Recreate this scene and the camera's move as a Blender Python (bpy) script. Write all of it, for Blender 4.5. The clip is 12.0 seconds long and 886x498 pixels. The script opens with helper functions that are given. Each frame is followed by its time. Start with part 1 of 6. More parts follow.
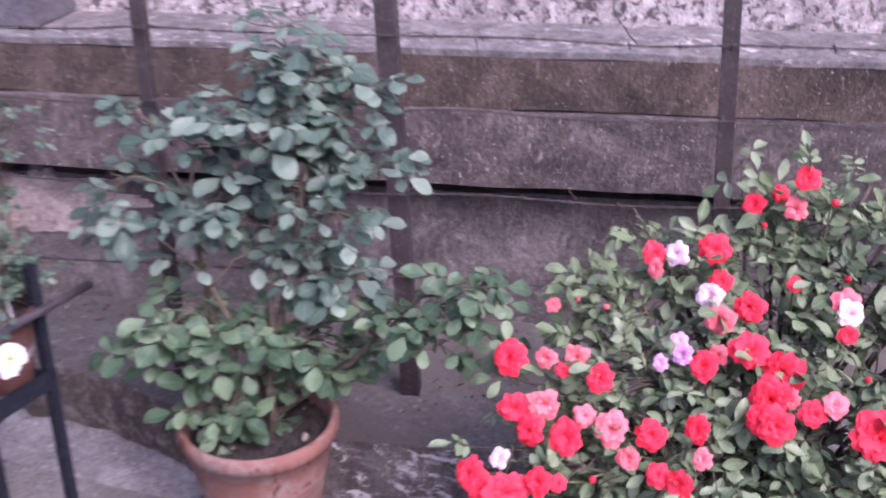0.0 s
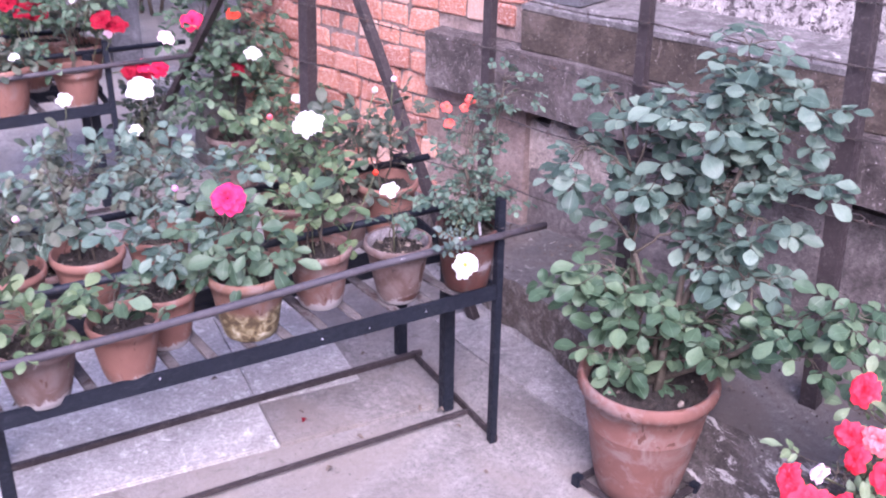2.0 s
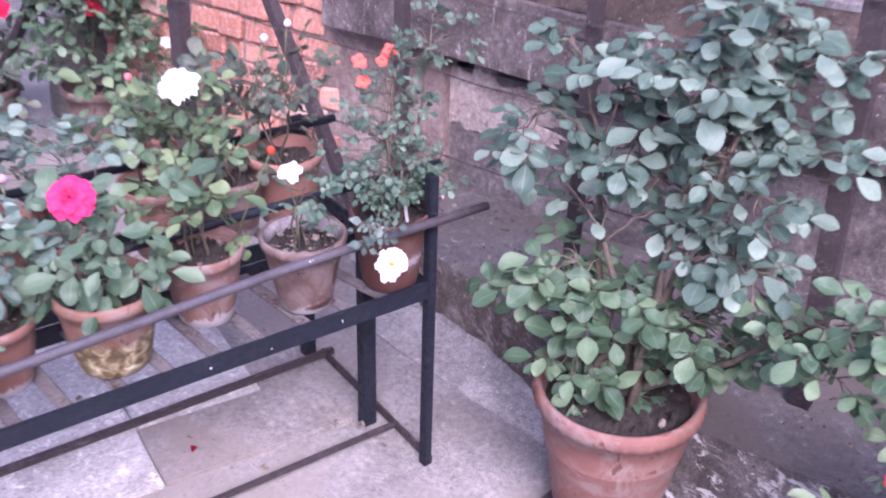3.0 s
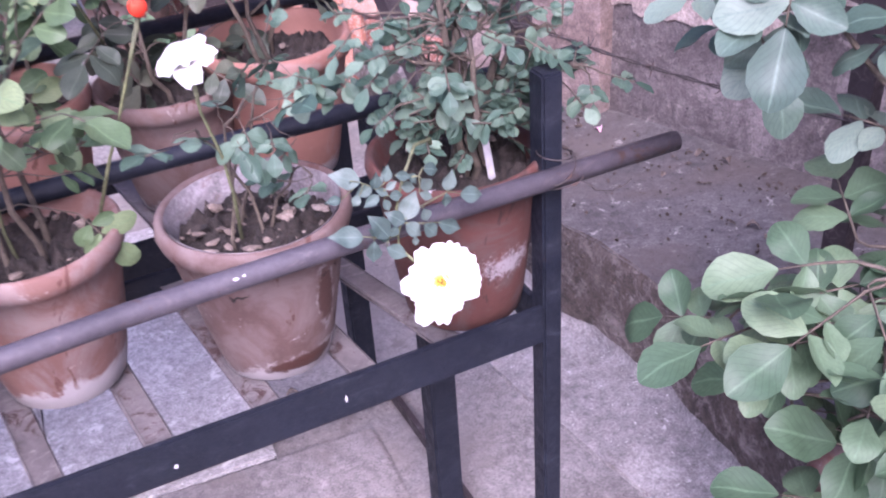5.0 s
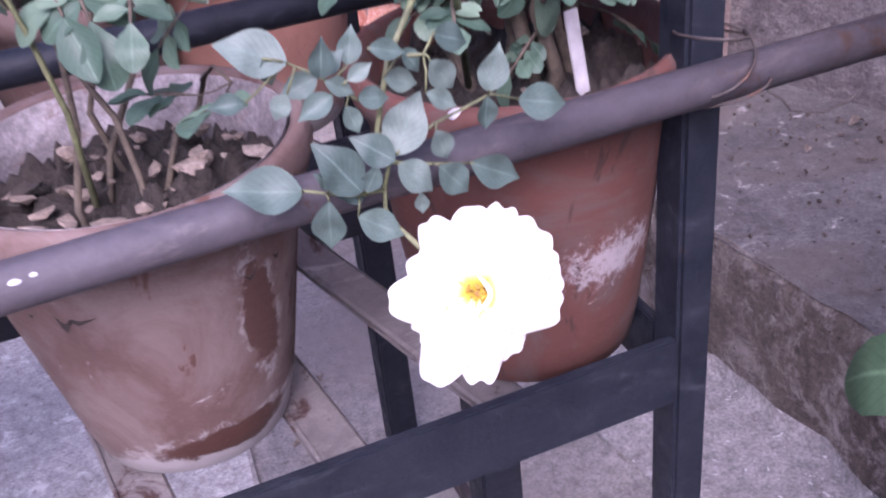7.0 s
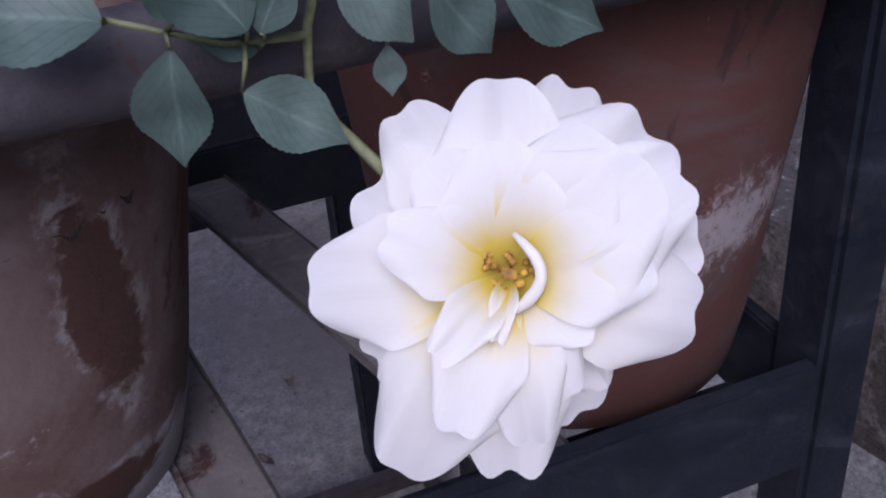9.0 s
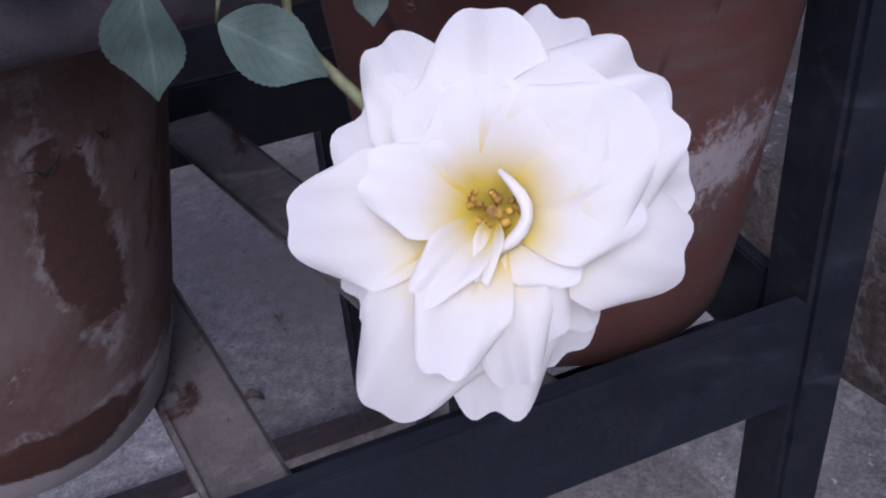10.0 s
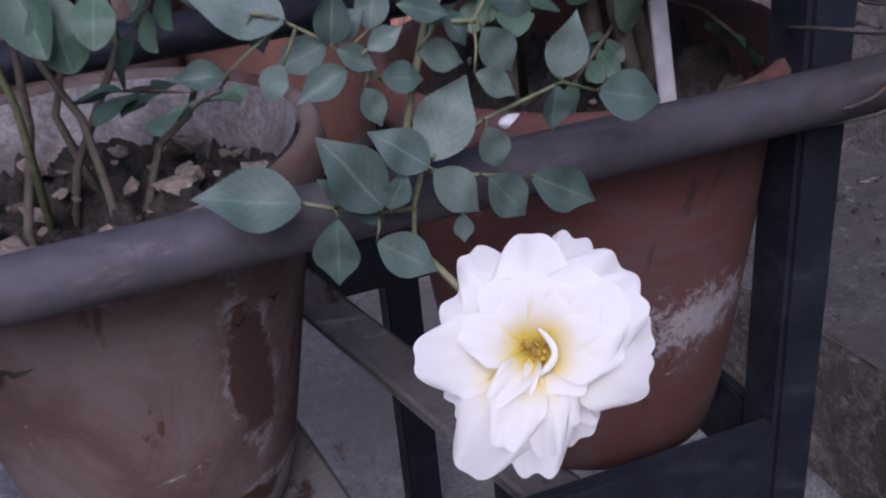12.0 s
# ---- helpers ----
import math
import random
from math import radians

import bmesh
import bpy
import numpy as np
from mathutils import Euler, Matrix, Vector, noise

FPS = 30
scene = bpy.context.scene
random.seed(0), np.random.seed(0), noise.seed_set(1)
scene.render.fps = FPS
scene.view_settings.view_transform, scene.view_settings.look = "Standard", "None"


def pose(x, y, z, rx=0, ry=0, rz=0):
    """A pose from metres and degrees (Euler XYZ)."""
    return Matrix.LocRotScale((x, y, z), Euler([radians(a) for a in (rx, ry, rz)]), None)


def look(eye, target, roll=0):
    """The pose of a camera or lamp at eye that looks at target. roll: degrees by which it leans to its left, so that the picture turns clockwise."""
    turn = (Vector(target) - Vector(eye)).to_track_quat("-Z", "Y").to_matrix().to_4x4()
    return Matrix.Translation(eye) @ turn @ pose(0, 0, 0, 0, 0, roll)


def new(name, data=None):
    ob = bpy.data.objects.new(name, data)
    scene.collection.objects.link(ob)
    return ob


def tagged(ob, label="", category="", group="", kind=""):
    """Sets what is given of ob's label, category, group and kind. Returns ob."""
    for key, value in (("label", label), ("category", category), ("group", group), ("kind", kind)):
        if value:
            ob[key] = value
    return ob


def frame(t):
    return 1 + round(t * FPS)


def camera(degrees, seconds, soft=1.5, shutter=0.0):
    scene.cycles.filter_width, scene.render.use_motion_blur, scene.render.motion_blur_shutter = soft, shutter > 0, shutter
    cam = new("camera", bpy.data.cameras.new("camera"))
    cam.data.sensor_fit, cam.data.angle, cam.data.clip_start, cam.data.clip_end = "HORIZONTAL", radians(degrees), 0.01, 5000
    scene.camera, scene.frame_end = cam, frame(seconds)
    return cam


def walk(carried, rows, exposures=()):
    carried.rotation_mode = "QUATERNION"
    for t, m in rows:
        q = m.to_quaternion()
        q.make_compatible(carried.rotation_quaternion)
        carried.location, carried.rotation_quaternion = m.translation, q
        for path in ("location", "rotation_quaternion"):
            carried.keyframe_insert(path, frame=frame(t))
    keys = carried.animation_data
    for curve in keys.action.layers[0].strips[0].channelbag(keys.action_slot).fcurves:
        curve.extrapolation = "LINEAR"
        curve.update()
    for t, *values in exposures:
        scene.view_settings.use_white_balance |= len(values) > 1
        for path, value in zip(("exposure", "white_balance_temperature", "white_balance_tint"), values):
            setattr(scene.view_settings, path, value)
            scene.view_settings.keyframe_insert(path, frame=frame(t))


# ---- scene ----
cam = camera(46.0, 12.0, soft=2.0, shutter=0.35)
PATH = [
    (0, (-1.0854, -1.5455, 1.5224), (0.4679, -0.6066, 0.6823), -0.08),
    (0.5, (-1.3642, -1.749, 1.6918), (0.0645, -0.6222, 0.8617), -0.11),
    (1, (-1.3062, -2.0117, 1.6898), (-0.1979, -0.5403, 0.9109), -2.13),
    (1.5, (-1.1341, -2.0866, 1.6324), (-0.3522, -0.4111, 0.8699), -3.11),
    (2, (-1.064, -1.9397, 1.6537), (-0.298, -0.3203, 0.7645), 0.76),
    (2.5, (-1.0178, -1.7709, 1.6376), (-0.1607, -0.2174, 0.7145), 1.76),
    (3, (-0.888, -1.4598, 1.5327), (0.03, 0.0034, 0.5245), 1.86),
    (3.2, (-0.789, -1.3222, 1.4661), (0.0896, 0.1401, 0.4222), 2.70),
    (4.8, (-0.3726, -0.7091, 1.0607), (0.2036, 0.861, -0.0359), -3.82),
    (5, (-0.3458, -0.6713, 1.0249), (0.2378, 0.8927, -0.0765), -4.00),
    (5.5, (-0.2963, -0.5813, 0.9527), (0.256, 0.9854, -0.161), -4.61),
    (6, (-0.2529, -0.4955, 0.9008), (0.215, 1.1219, -0.1786), -6.34),
    (6.5, (-0.2282, -0.4225, 0.8529), (0.1871, 1.2319, -0.1914), -7.36),
    (7, (-0.2165, -0.3584, 0.7833), (0.2401, 1.2689, -0.2859), -6.48),
    (7.5, (-0.2139, -0.298, 0.7417), (0.2956, 1.3103, -0.3323), -5.96),
    (7.7, (-0.2091, -0.2801, 0.7274), (0.3015, 1.3319, -0.3408), -6.03),
    (9.3, (-0.1706, -0.1995, 0.6659), (0.2724, 1.4162, -0.4264), -5.05),
    (9.5, (-0.1709, -0.2004, 0.6665), (0.253, 1.3624, -0.5074), -5.50),
    (10, (-0.1706, -0.1996, 0.666), (0.2749, 1.3516, -0.5153), -4.83),
    (10.5, (-0.1708, -0.2003, 0.6664), (0.2788, 1.4643, -0.3469), -5.64),
    (11, (-0.1712, -0.2012, 0.6671), (0.216, 1.4759, -0.3515), -5.03),
    (11.5, (-0.1831, -0.2347, 0.6914), (0.2351, 1.4708, -0.2658), -5.01),
    (12, (-0.2007, -0.284, 0.7273), (0.2295, 1.4222, -0.2233), -5.37),
]
walk(cam, [(t, look(eye, target, roll)) for t, eye, target, roll in PATH],
     exposures=[(0, 1.46, 5800, 42), (0.5, 1.70, 5800, 43), (1.5, 1.84, 5650, 41), (3.2, 1.90, 5600, 43), (5.5, 2.06, 5650, 44), (6.5, 1.94, 5650, 43), (7.0, 1.77, 5650, 43), (7.7, 1.42, 5500, 38), (9.3, 0.24, 5430, 26), (10.0, 0.32, 5430, 26), (10.5, 0.28, 5400, 26), (11.5, 0.08, 5400, 26), (12.0, 0.34, 5480, 27)])

# ---- light: open shade under a bright hazy sky ----
world = bpy.data.worlds.new("sky")
scene.world = world
world.use_nodes = True
wn = world.node_tree
sky = wn.nodes.new("ShaderNodeTexSky")
sky.sky_type = "NISHITA"
sky.sun_disc = False
sky.sun_elevation, sky.sun_rotation = radians(45), radians(200)
sky.dust_density = 4.0
wn.nodes["Background"].inputs["Strength"].default_value = 0.145
wn.links.new(sky.outputs[0], wn.nodes["Background"].inputs["Color"])
sun = new("sun", bpy.data.lights.new("sun", "SUN"))
sun.data.energy, sun.data.angle, sun.data.color = 2.0, radians(38), (1.0, 0.95, 0.9)
sun.matrix_world = look((0, 0, 0), (0.25, 0.68, -0.72))


# ---- materials ----
def material(name, rough=0.8, metal=0.0):
    m = bpy.data.materials.new(name)
    m.use_nodes = True
    b = m.node_tree.nodes["Principled BSDF"]
    b.inputs["Roughness"].default_value, b.inputs["Metallic"].default_value = rough, metal
    return m, m.node_tree, b


def noise_node(nt, scale, detail=6.0, rough=0.6, space="Object", warp=0.0, stretch=None):
    tc = nt.nodes.new("ShaderNodeTexCoord")
    n = nt.nodes.new("ShaderNodeTexNoise")
    n.inputs["Scale"].default_value, n.inputs["Detail"].default_value = scale, detail
    n.inputs["Roughness"].default_value, n.inputs["Distortion"].default_value = rough, warp
    src = tc.outputs[space]
    if stretch:
        mp = nt.nodes.new("ShaderNodeMapping")
        mp.inputs["Scale"].default_value = stretch
        nt.links.new(src, mp.inputs[0])
        src = mp.outputs[0]
    nt.links.new(src, n.inputs["Vector"])
    return n.outputs["Fac"]


def ramp(nt, fac, stops):
    r = nt.nodes.new("ShaderNodeValToRGB")
    e = r.color_ramp.elements
    while len(e) < len(stops):
        e.new(0.5)
    for k, (p, c) in zip(e, stops):
        k.position, k.color = p, (*c, 1)
    nt.links.new(fac, r.inputs[0])
    return r.outputs[0]


def mixed(nt, fac, a, b, mode="MIX"):
    m = nt.nodes.new("ShaderNodeMix")
    m.data_type, m.blend_type = "RGBA", mode
    for sock, v in ((m.inputs[0], fac), (m.inputs[6], a), (m.inputs[7], b)):
        if isinstance(v, (int, float)):
            sock.default_value = v
        elif isinstance(v, tuple):
            sock.default_value = (*v, 1)
        else:
            nt.links.new(v, sock)
    return m.outputs[2]


def relief(nt, b, fac, strength, dist):
    n = nt.nodes.new("ShaderNodeBump")
    n.inputs["Strength"].default_value, n.inputs["Distance"].default_value = strength, dist
    nt.links.new(fac, n.inputs["Height"])
    nt.links.new(n.outputs[0], b.inputs["Normal"])


def value(nt, kind):
    if kind == "object":
        return nt.nodes.new("ShaderNodeObjectInfo").outputs["Random"]
    return nt.nodes.new("ShaderNodeNewGeometry").outputs["Random Per Island"]


def rough_surface(name, dark, mid, light, big, fine, rough=0.85, bump=0.004, stain=None, stain_cut=(0.55, 0.7), flecks=None, stain_scale=None, stain_stretch=None, wash=None):
    """Worn mineral surface: broad blotches, fine grain, and stains with edges of their own."""
    dark, mid, light, stain, flecks = (c and tuple(v * 0.70 for v in c) for c in (dark, mid, light, stain, flecks))
    m, nt, b = material(name, rough)
    col = ramp(nt, noise_node(nt, big, 10, 0.72, warp=0.6), [(0.32, dark), (0.5, mid), (0.68, light)])
    grain = noise_node(nt, fine, 5, 0.7)
    col = mixed(nt, 0.7, col, ramp(nt, grain, [(0.3, (0.35, 0.35, 0.35)), (0.66, (1.1, 1.1, 1.1))]), "MULTIPLY")
    grit = noise_node(nt, fine * 4.2, 4, 0.7)
    col = mixed(nt, 0.75, col, ramp(nt, grit, [(0.36, (0.55, 0.55, 0.55)), (0.62, (1.18, 1.18, 1.18))]), "MULTIPLY")
    if stain:
        s = ramp(nt, noise_node(nt, stain_scale or big * 2.3, 12, 0.78, warp=0.35, stretch=stain_stretch), [(stain_cut[0], (0, 0, 0)), (stain_cut[1], (1, 1, 1))])
        col = mixed(nt, s, col, stain)
    if wash:
        w = ramp(nt, noise_node(nt, wash[1], 7, 0.6, warp=0.9), [(0.46, (0, 0, 0)), (0.60, (0.8, 0.8, 0.8))])
        col = mixed(nt, w, col, tuple(v * 0.7 for v in wash[0]))
        w = ramp(nt, noise_node(nt, wash[1] * 4.3, 9, 0.7, warp=1.5), [(0.60, (0, 0, 0)), (0.66, (0.75, 0.75, 0.75))])
        col = mixed(nt, w, col, tuple(v * 0.45 for v in wash[0]))
    if flecks:
        f = ramp(nt, noise_node(nt, fine * 1.9, 4, 0.55, warp=0.4), [(0.655, (0, 0, 0)), (0.70, (1, 1, 1))])
        col = mixed(nt, f, col, flecks)
    nt.links.new(col, b.inputs["Base Color"])
    relief(nt, b, grain, 0.7, bump)
    return m


CONCRETE = rough_surface("floor_concrete", (0.17, 0.158, 0.15), (0.31, 0.292, 0.28), (0.43, 0.41, 0.396), 2.6, 70, 0.8, 0.003, (0.48, 0.456, 0.437), (0.54, 0.74), (0.11, 0.10, 0.096), 22.0, None, ((0.25, 0.222, 0.200), 1.7))
SLAB_BROWN = rough_surface("slab_worn", (0.18, 0.163, 0.152), (0.31, 0.286, 0.27), (0.43, 0.40, 0.382), 4.0, 80, 0.8, 0.003, (0.47, 0.44, 0.42), (0.56, 0.72), (0.10, 0.09, 0.085), 26.0, None, ((0.22, 0.188, 0.165), 3.0))
SLAB = rough_surface("slab_concrete", (0.40, 0.385, 0.372), (0.54, 0.522, 0.507), (0.68, 0.662, 0.645), 5, 90, 0.8, 0.003, (0.74, 0.73, 0.71), (0.55, 0.62), (0.20, 0.185, 0.18), 34.0)
PLATFORM = rough_surface("platform_cement", (0.095, 0.088, 0.088), (0.16, 0.148, 0.146), (0.26, 0.243, 0.24), 2.2, 60, 0.8, 0.004, (0.50, 0.47, 0.45), (0.585, 0.66), (0.03, 0.027, 0.025), 30.0, None, ((0.13, 0.108, 0.095), 3.0))
FACE = rough_surface("platform_face", (0.075, 0.058, 0.048), (0.150, 0.120, 0.100), (0.26, 0.215, 0.188), 9, 60, 0.9, 0.010, (0.36, 0.315, 0.29), (0.50, 0.64), (0.07, 0.055, 0.046), 24.0, (1.6, 1.0, 1.0))
SKIRT = rough_surface("platform_skirt", (0.28, 0.262, 0.255), (0.45, 0.425, 0.412), (0.62, 0.59, 0.57), 5, 60, 0.85, 0.005, (0.17, 0.148, 0.14), (0.55, 0.66), (0.66, 0.63, 0.61), 48.0, (1, 0.55, 1))
RUBBLE = rough_surface("rubble_mortar", (0.060, 0.050, 0.046), (0.135, 0.115, 0.108), (0.25, 0.225, 0.215), 9.0, 55, 0.95, 0.016, (0.58, 0.555, 0.54), (0.525, 0.59), (0.035, 0.030, 0.027), 7.0, (5.0, 1.1, 5.0))
BEAM = rough_surface("beam_concrete", (0.046, 0.036, 0.034), (0.130, 0.105, 0.101), (0.275, 0.235, 0.226), 8.0, 75, 0.9, 0.014, (0.40, 0.36, 0.34), (0.58, 0.66), (0.62, 0.59, 0.57), 24.0, (1.6, 1.6, 0.5))
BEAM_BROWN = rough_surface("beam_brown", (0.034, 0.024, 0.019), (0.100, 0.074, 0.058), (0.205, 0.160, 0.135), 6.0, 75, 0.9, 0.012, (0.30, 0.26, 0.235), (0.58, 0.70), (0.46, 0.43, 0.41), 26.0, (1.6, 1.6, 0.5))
# Mottled ledge top; its paler tone paints in the skylight falling on it.
LEDGE_TOP = rough_surface("ledge_top_skylit", (0.09, 0.080, 0.080), (0.21, 0.195, 0.195), (0.35, 0.33, 0.33), 15.0, 60, 0.85, 0.006, (0.62, 0.59, 0.58), (0.56, 0.64), (0.10, 0.09, 0.09), 20.0)
LOWER_WALL = rough_surface("lower_wall_plaster", (0.098, 0.083, 0.083), (0.215, 0.186, 0.184), (0.40, 0.355, 0.346), 7.0, 70, 0.9, 0.014, (0.46, 0.40, 0.38), (0.57, 0.68), (0.06, 0.05, 0.05), 20.0)
UPPER_WALL = rough_surface("upper_wall_limewash", (0.25, 0.22, 0.22), (0.54, 0.495, 0.485), (0.86, 0.81, 0.79), 14.0, 60, 0.9, 0.008, (0.085, 0.070, 0.074), (0.51, 0.56), (0.12, 0.10, 0.10), 34.0)
PILLAR = rough_surface("pillar_render", (0.075, 0.075, 0.085), (0.14, 0.14, 0.155), (0.22, 0.22, 0.24), 3.0, 60, 0.9, 0.004)
MORTAR = rough_surface("brick_mortar", (0.19, 0.135, 0.115), (0.36, 0.27, 0.24), (0.56, 0.46, 0.42), 6.0, 60, 0.95, 0.006)
DRUM = rough_surface("drum_cement", (0.13, 0.125, 0.12), (0.22, 0.21, 0.20), (0.32, 0.31, 0.30), 5, 60, 0.85, 0.003)
SOIL = rough_surface("potting_soil", (0.014, 0.010, 0.008), (0.034, 0.025, 0.020), (0.075, 0.058, 0.048), 60, 160, 0.95, 0.010)
LIME = rough_surface("lime_crust", (0.24, 0.205, 0.205), (0.38, 0.345, 0.36), (0.52, 0.49, 0.51), 24, 90, 0.9, 0.002, (0.22, 0.15, 0.13), (0.56, 0.66))
CLOD = rough_surface("dry_leaf_litter", (0.10, 0.075, 0.058), (0.23, 0.18, 0.145), (0.48, 0.40, 0.34), 22, 120, 0.9, 0.001)


def brick_material():
    m, nt, b = material("fired_brick", 0.88)
    r = value(nt, "object")
    col = ramp(nt, r, [(0.0, (0.22, 0.075, 0.052)), (0.2, (0.35, 0.125, 0.082)), (0.6, (0.46, 0.185, 0.120)), (0.85, (0.53, 0.26, 0.18)), (0.95, (0.52, 0.32, 0.25)), (1.0, (0.64, 0.52, 0.48))])
    g = noise_node(nt, 40, 6, 0.7)
    col = mixed(nt, 0.5, col, ramp(nt, g, [(0.3, (0.45, 0.42, 0.4)), (0.65, (1, 1, 1))]), "MULTIPLY")
    lime = ramp(nt, noise_node(nt, 14, 8, 0.7, warp=1.0), [(0.50, (0, 0, 0)), (0.60, (0.85, 0.85, 0.85))])
    col = mixed(nt, lime, col, (0.56, 0.42, 0.37))
    nt.links.new(col, b.inputs["Base Color"])
    relief(nt, b, g, 0.8, 0.004)
    return m


def terracotta(name, lime, seed, depth=1.0, salt=0.0, scab=None, hue=(1, 1, 1), peel=(), moss=0.0):
    m, nt, b = material(name, 0.82)
    depth *= 0.74
    r = value(nt, "object")
    base = ramp(nt, r, [(p, tuple(v * depth * q for v, q in zip(c, hue))) for p, c in ((0.0, (0.21, 0.100, 0.075)), (0.5, (0.27, 0.130, 0.097)), (1.0, (0.33, 0.165, 0.125)))])
    tint = ramp(nt, noise_node(nt, 7 + seed, 6, 0.65, warp=0.8), [(0.3, (0.62, 0.58, 0.58)), (0.7, (1, 1, 1))])
    col = mixed(nt, 0.8, base, tint, "MULTIPLY")
    bloom = ramp(nt, noise_node(nt, 9 + seed, 9, 0.7, warp=1.4), [(0.52 - lime, (0, 0, 0)), (0.70 - lime, (1, 1, 1))])
    col = mixed(nt, bloom, col, tuple(v * depth for v in (0.27, 0.20, 0.185)))
    crust = ramp(nt, noise_node(nt, 32, 6, 0.75, warp=0.5), [(0.66 - lime * 0.25, (0, 0, 0)), (0.72 - lime * 0.25, (0.8, 0.8, 0.8))])
    col = mixed(nt, crust, col, (0.32, 0.29, 0.285))
    damp = ramp(nt, noise_node(nt, 13 + seed, 7, 0.6, warp=2.0, stretch=(1, 1, 0.45)), [(0.60, (0, 0, 0)), (0.63, (1, 1, 1))])
    col = mixed(nt, damp, col, tuple(v * depth for v in (0.13, 0.052, 0.036)))
    if salt:
        tc, sep = nt.nodes.new("ShaderNodeTexCoord"), nt.nodes.new("ShaderNodeSeparateXYZ")
        nt.links.new(tc.outputs["Object"], sep.inputs[0])
        wob = nt.nodes.new("ShaderNodeMath")
        wob.operation = "MULTIPLY_ADD"
        nt.links.new(noise_node(nt, 22, 8, 0.7, warp=1.0), wob.inputs[0])
        wob.inputs[1].default_value = -0.09
        nt.links.new(sep.outputs[2], wob.inputs[2])
        shift = nt.nodes.new("ShaderNodeMath")
        shift.operation = "ADD"
        nt.links.new(wob.outputs[0], shift.inputs[0])
        shift.inputs[1].default_value = salt
        edge = ramp(nt, shift.outputs[0], [(0.0, (1, 1, 1)), (0.008, (0, 0, 0))])
        col = mixed(nt, edge, col, (0.26, 0.24, 0.24))
    if moss:
        # moss and pale algae that have crept up from the foot
        tc, sep, lift = (nt.nodes.new("ShaderNode" + k) for k in ("TexCoord", "SeparateXYZ", "Math"))
        nt.links.new(tc.outputs["Object"], sep.inputs[0])
        lift.operation = "MULTIPLY_ADD"
        nt.links.new(noise_node(nt, 20, 6, 0.6), lift.inputs[0])
        lift.inputs[1].default_value = 0.08
        nt.links.new(sep.outputs[2], lift.inputs[2])
        high = nt.nodes.new("ShaderNodeMapRange")
        high.inputs["From Min"].default_value, high.inputs["From Max"].default_value = moss + 0.02, moss
        nt.links.new(lift.outputs[0], high.inputs["Value"])
        mottle = ramp(nt, noise_node(nt, 42, 4, 0.55, warp=0.6), [(0.40, (0.06, 0.040, 0.018)), (0.50, (0.15, 0.115, 0.055)), (0.60, (0.28, 0.245, 0.15)), (0.68, (0.42, 0.39, 0.29))])
        col = mixed(nt, high.outputs[0], col, mottle)
    if scab:
        tc, mp, ln, ad = (nt.nodes.new("ShaderNode" + k) for k in ("TexCoord", "Mapping", "VectorMath", "Math"))
        mp.inputs["Location"].default_value = tuple(-v * s for v, s in zip(scab, (1, 1, 2.2)))
        mp.inputs["Scale"].default_value = (1, 1, 2.2)
        nt.links.new(tc.outputs["Object"], mp.inputs[0])
        ln.operation, ad.operation = "LENGTH", "MULTIPLY_ADD"
        nt.links.new(mp.outputs[0], ln.inputs[0])
        nt.links.new(noise_node(nt, 150, 9, 0.85, warp=0.6), ad.inputs[0])
        ad.inputs[1].default_value = 0.16
        nt.links.new(ln.outputs["Value"], ad.inputs[2])
        col = mixed(nt, ramp(nt, ad.outputs[0], [(0.092, (0.85, 0.85, 0.85)), (0.110, (0, 0, 0))]), col, (0.24, 0.22, 0.23))
    # spots where the lime has come off the bare clay: centre and half sizes
    for spot, half in peel:
        tc, mp, ln, ad, gl = (nt.nodes.new("ShaderNode" + k) for k in ("TexCoord", "Mapping", "VectorMath", "Math", "Math"))
        mp.inputs["Location"].default_value = tuple(-v / h for v, h in zip(spot, half))
        mp.inputs["Scale"].default_value = tuple(1 / h for h in half)
        nt.links.new(tc.outputs["Object"], mp.inputs[0])
        ln.operation, ad.operation, gl.operation = "LENGTH", "MULTIPLY_ADD", "MULTIPLY_ADD"
        nt.links.new(mp.outputs[0], ln.inputs[0])
        nt.links.new(noise_node(nt, 60, 9, 0.7, warp=0.8), ad.inputs[0])
        ad.inputs[1].default_value = 1.7
        nt.links.new(ln.outputs["Value"], ad.inputs[2])
        gone = nt.nodes.new("ShaderNodeMapRange")
        gone.inputs["From Min"].default_value, gone.inputs["From Max"].default_value = 1.85, 1.70
        nt.links.new(ad.outputs[0], gone.inputs["Value"])
        crust_edge = nt.nodes.new("ShaderNodeMapRange")
        crust_edge.inputs["From Min"].default_value, crust_edge.inputs["From Max"].default_value = 2.25, 1.95
        nt.links.new(ad.outputs[0], crust_edge.inputs["Value"])
        half_edge = nt.nodes.new("ShaderNodeMath")
        half_edge.operation = "MULTIPLY"
        nt.links.new(crust_edge.outputs[0], half_edge.inputs[0])
        nt.links.new(ramp(nt, noise_node(nt, 90, 6, 0.7), [(0.5, (0, 0, 0)), (0.6, (0.8, 0.8, 0.8))]), half_edge.inputs[1])
        col = mixed(nt, half_edge.outputs[0], col, (0.22, 0.20, 0.20))
        col = mixed(nt, gone.outputs[0], col, (0.050, 0.022, 0.016))
        nt.links.new(gone.outputs[0], gl.inputs[0])
        gl.inputs[1].default_value, gl.inputs[2].default_value = -0.22, 0.82
        nt.links.new(gl.outputs[0], b.inputs["Roughness"])
    g = noise_node(nt, 130, 4, 0.6)
    nt.links.new(col, b.inputs["Base Color"])
    relief(nt, b, g, 0.5, 0.0015)
    return m


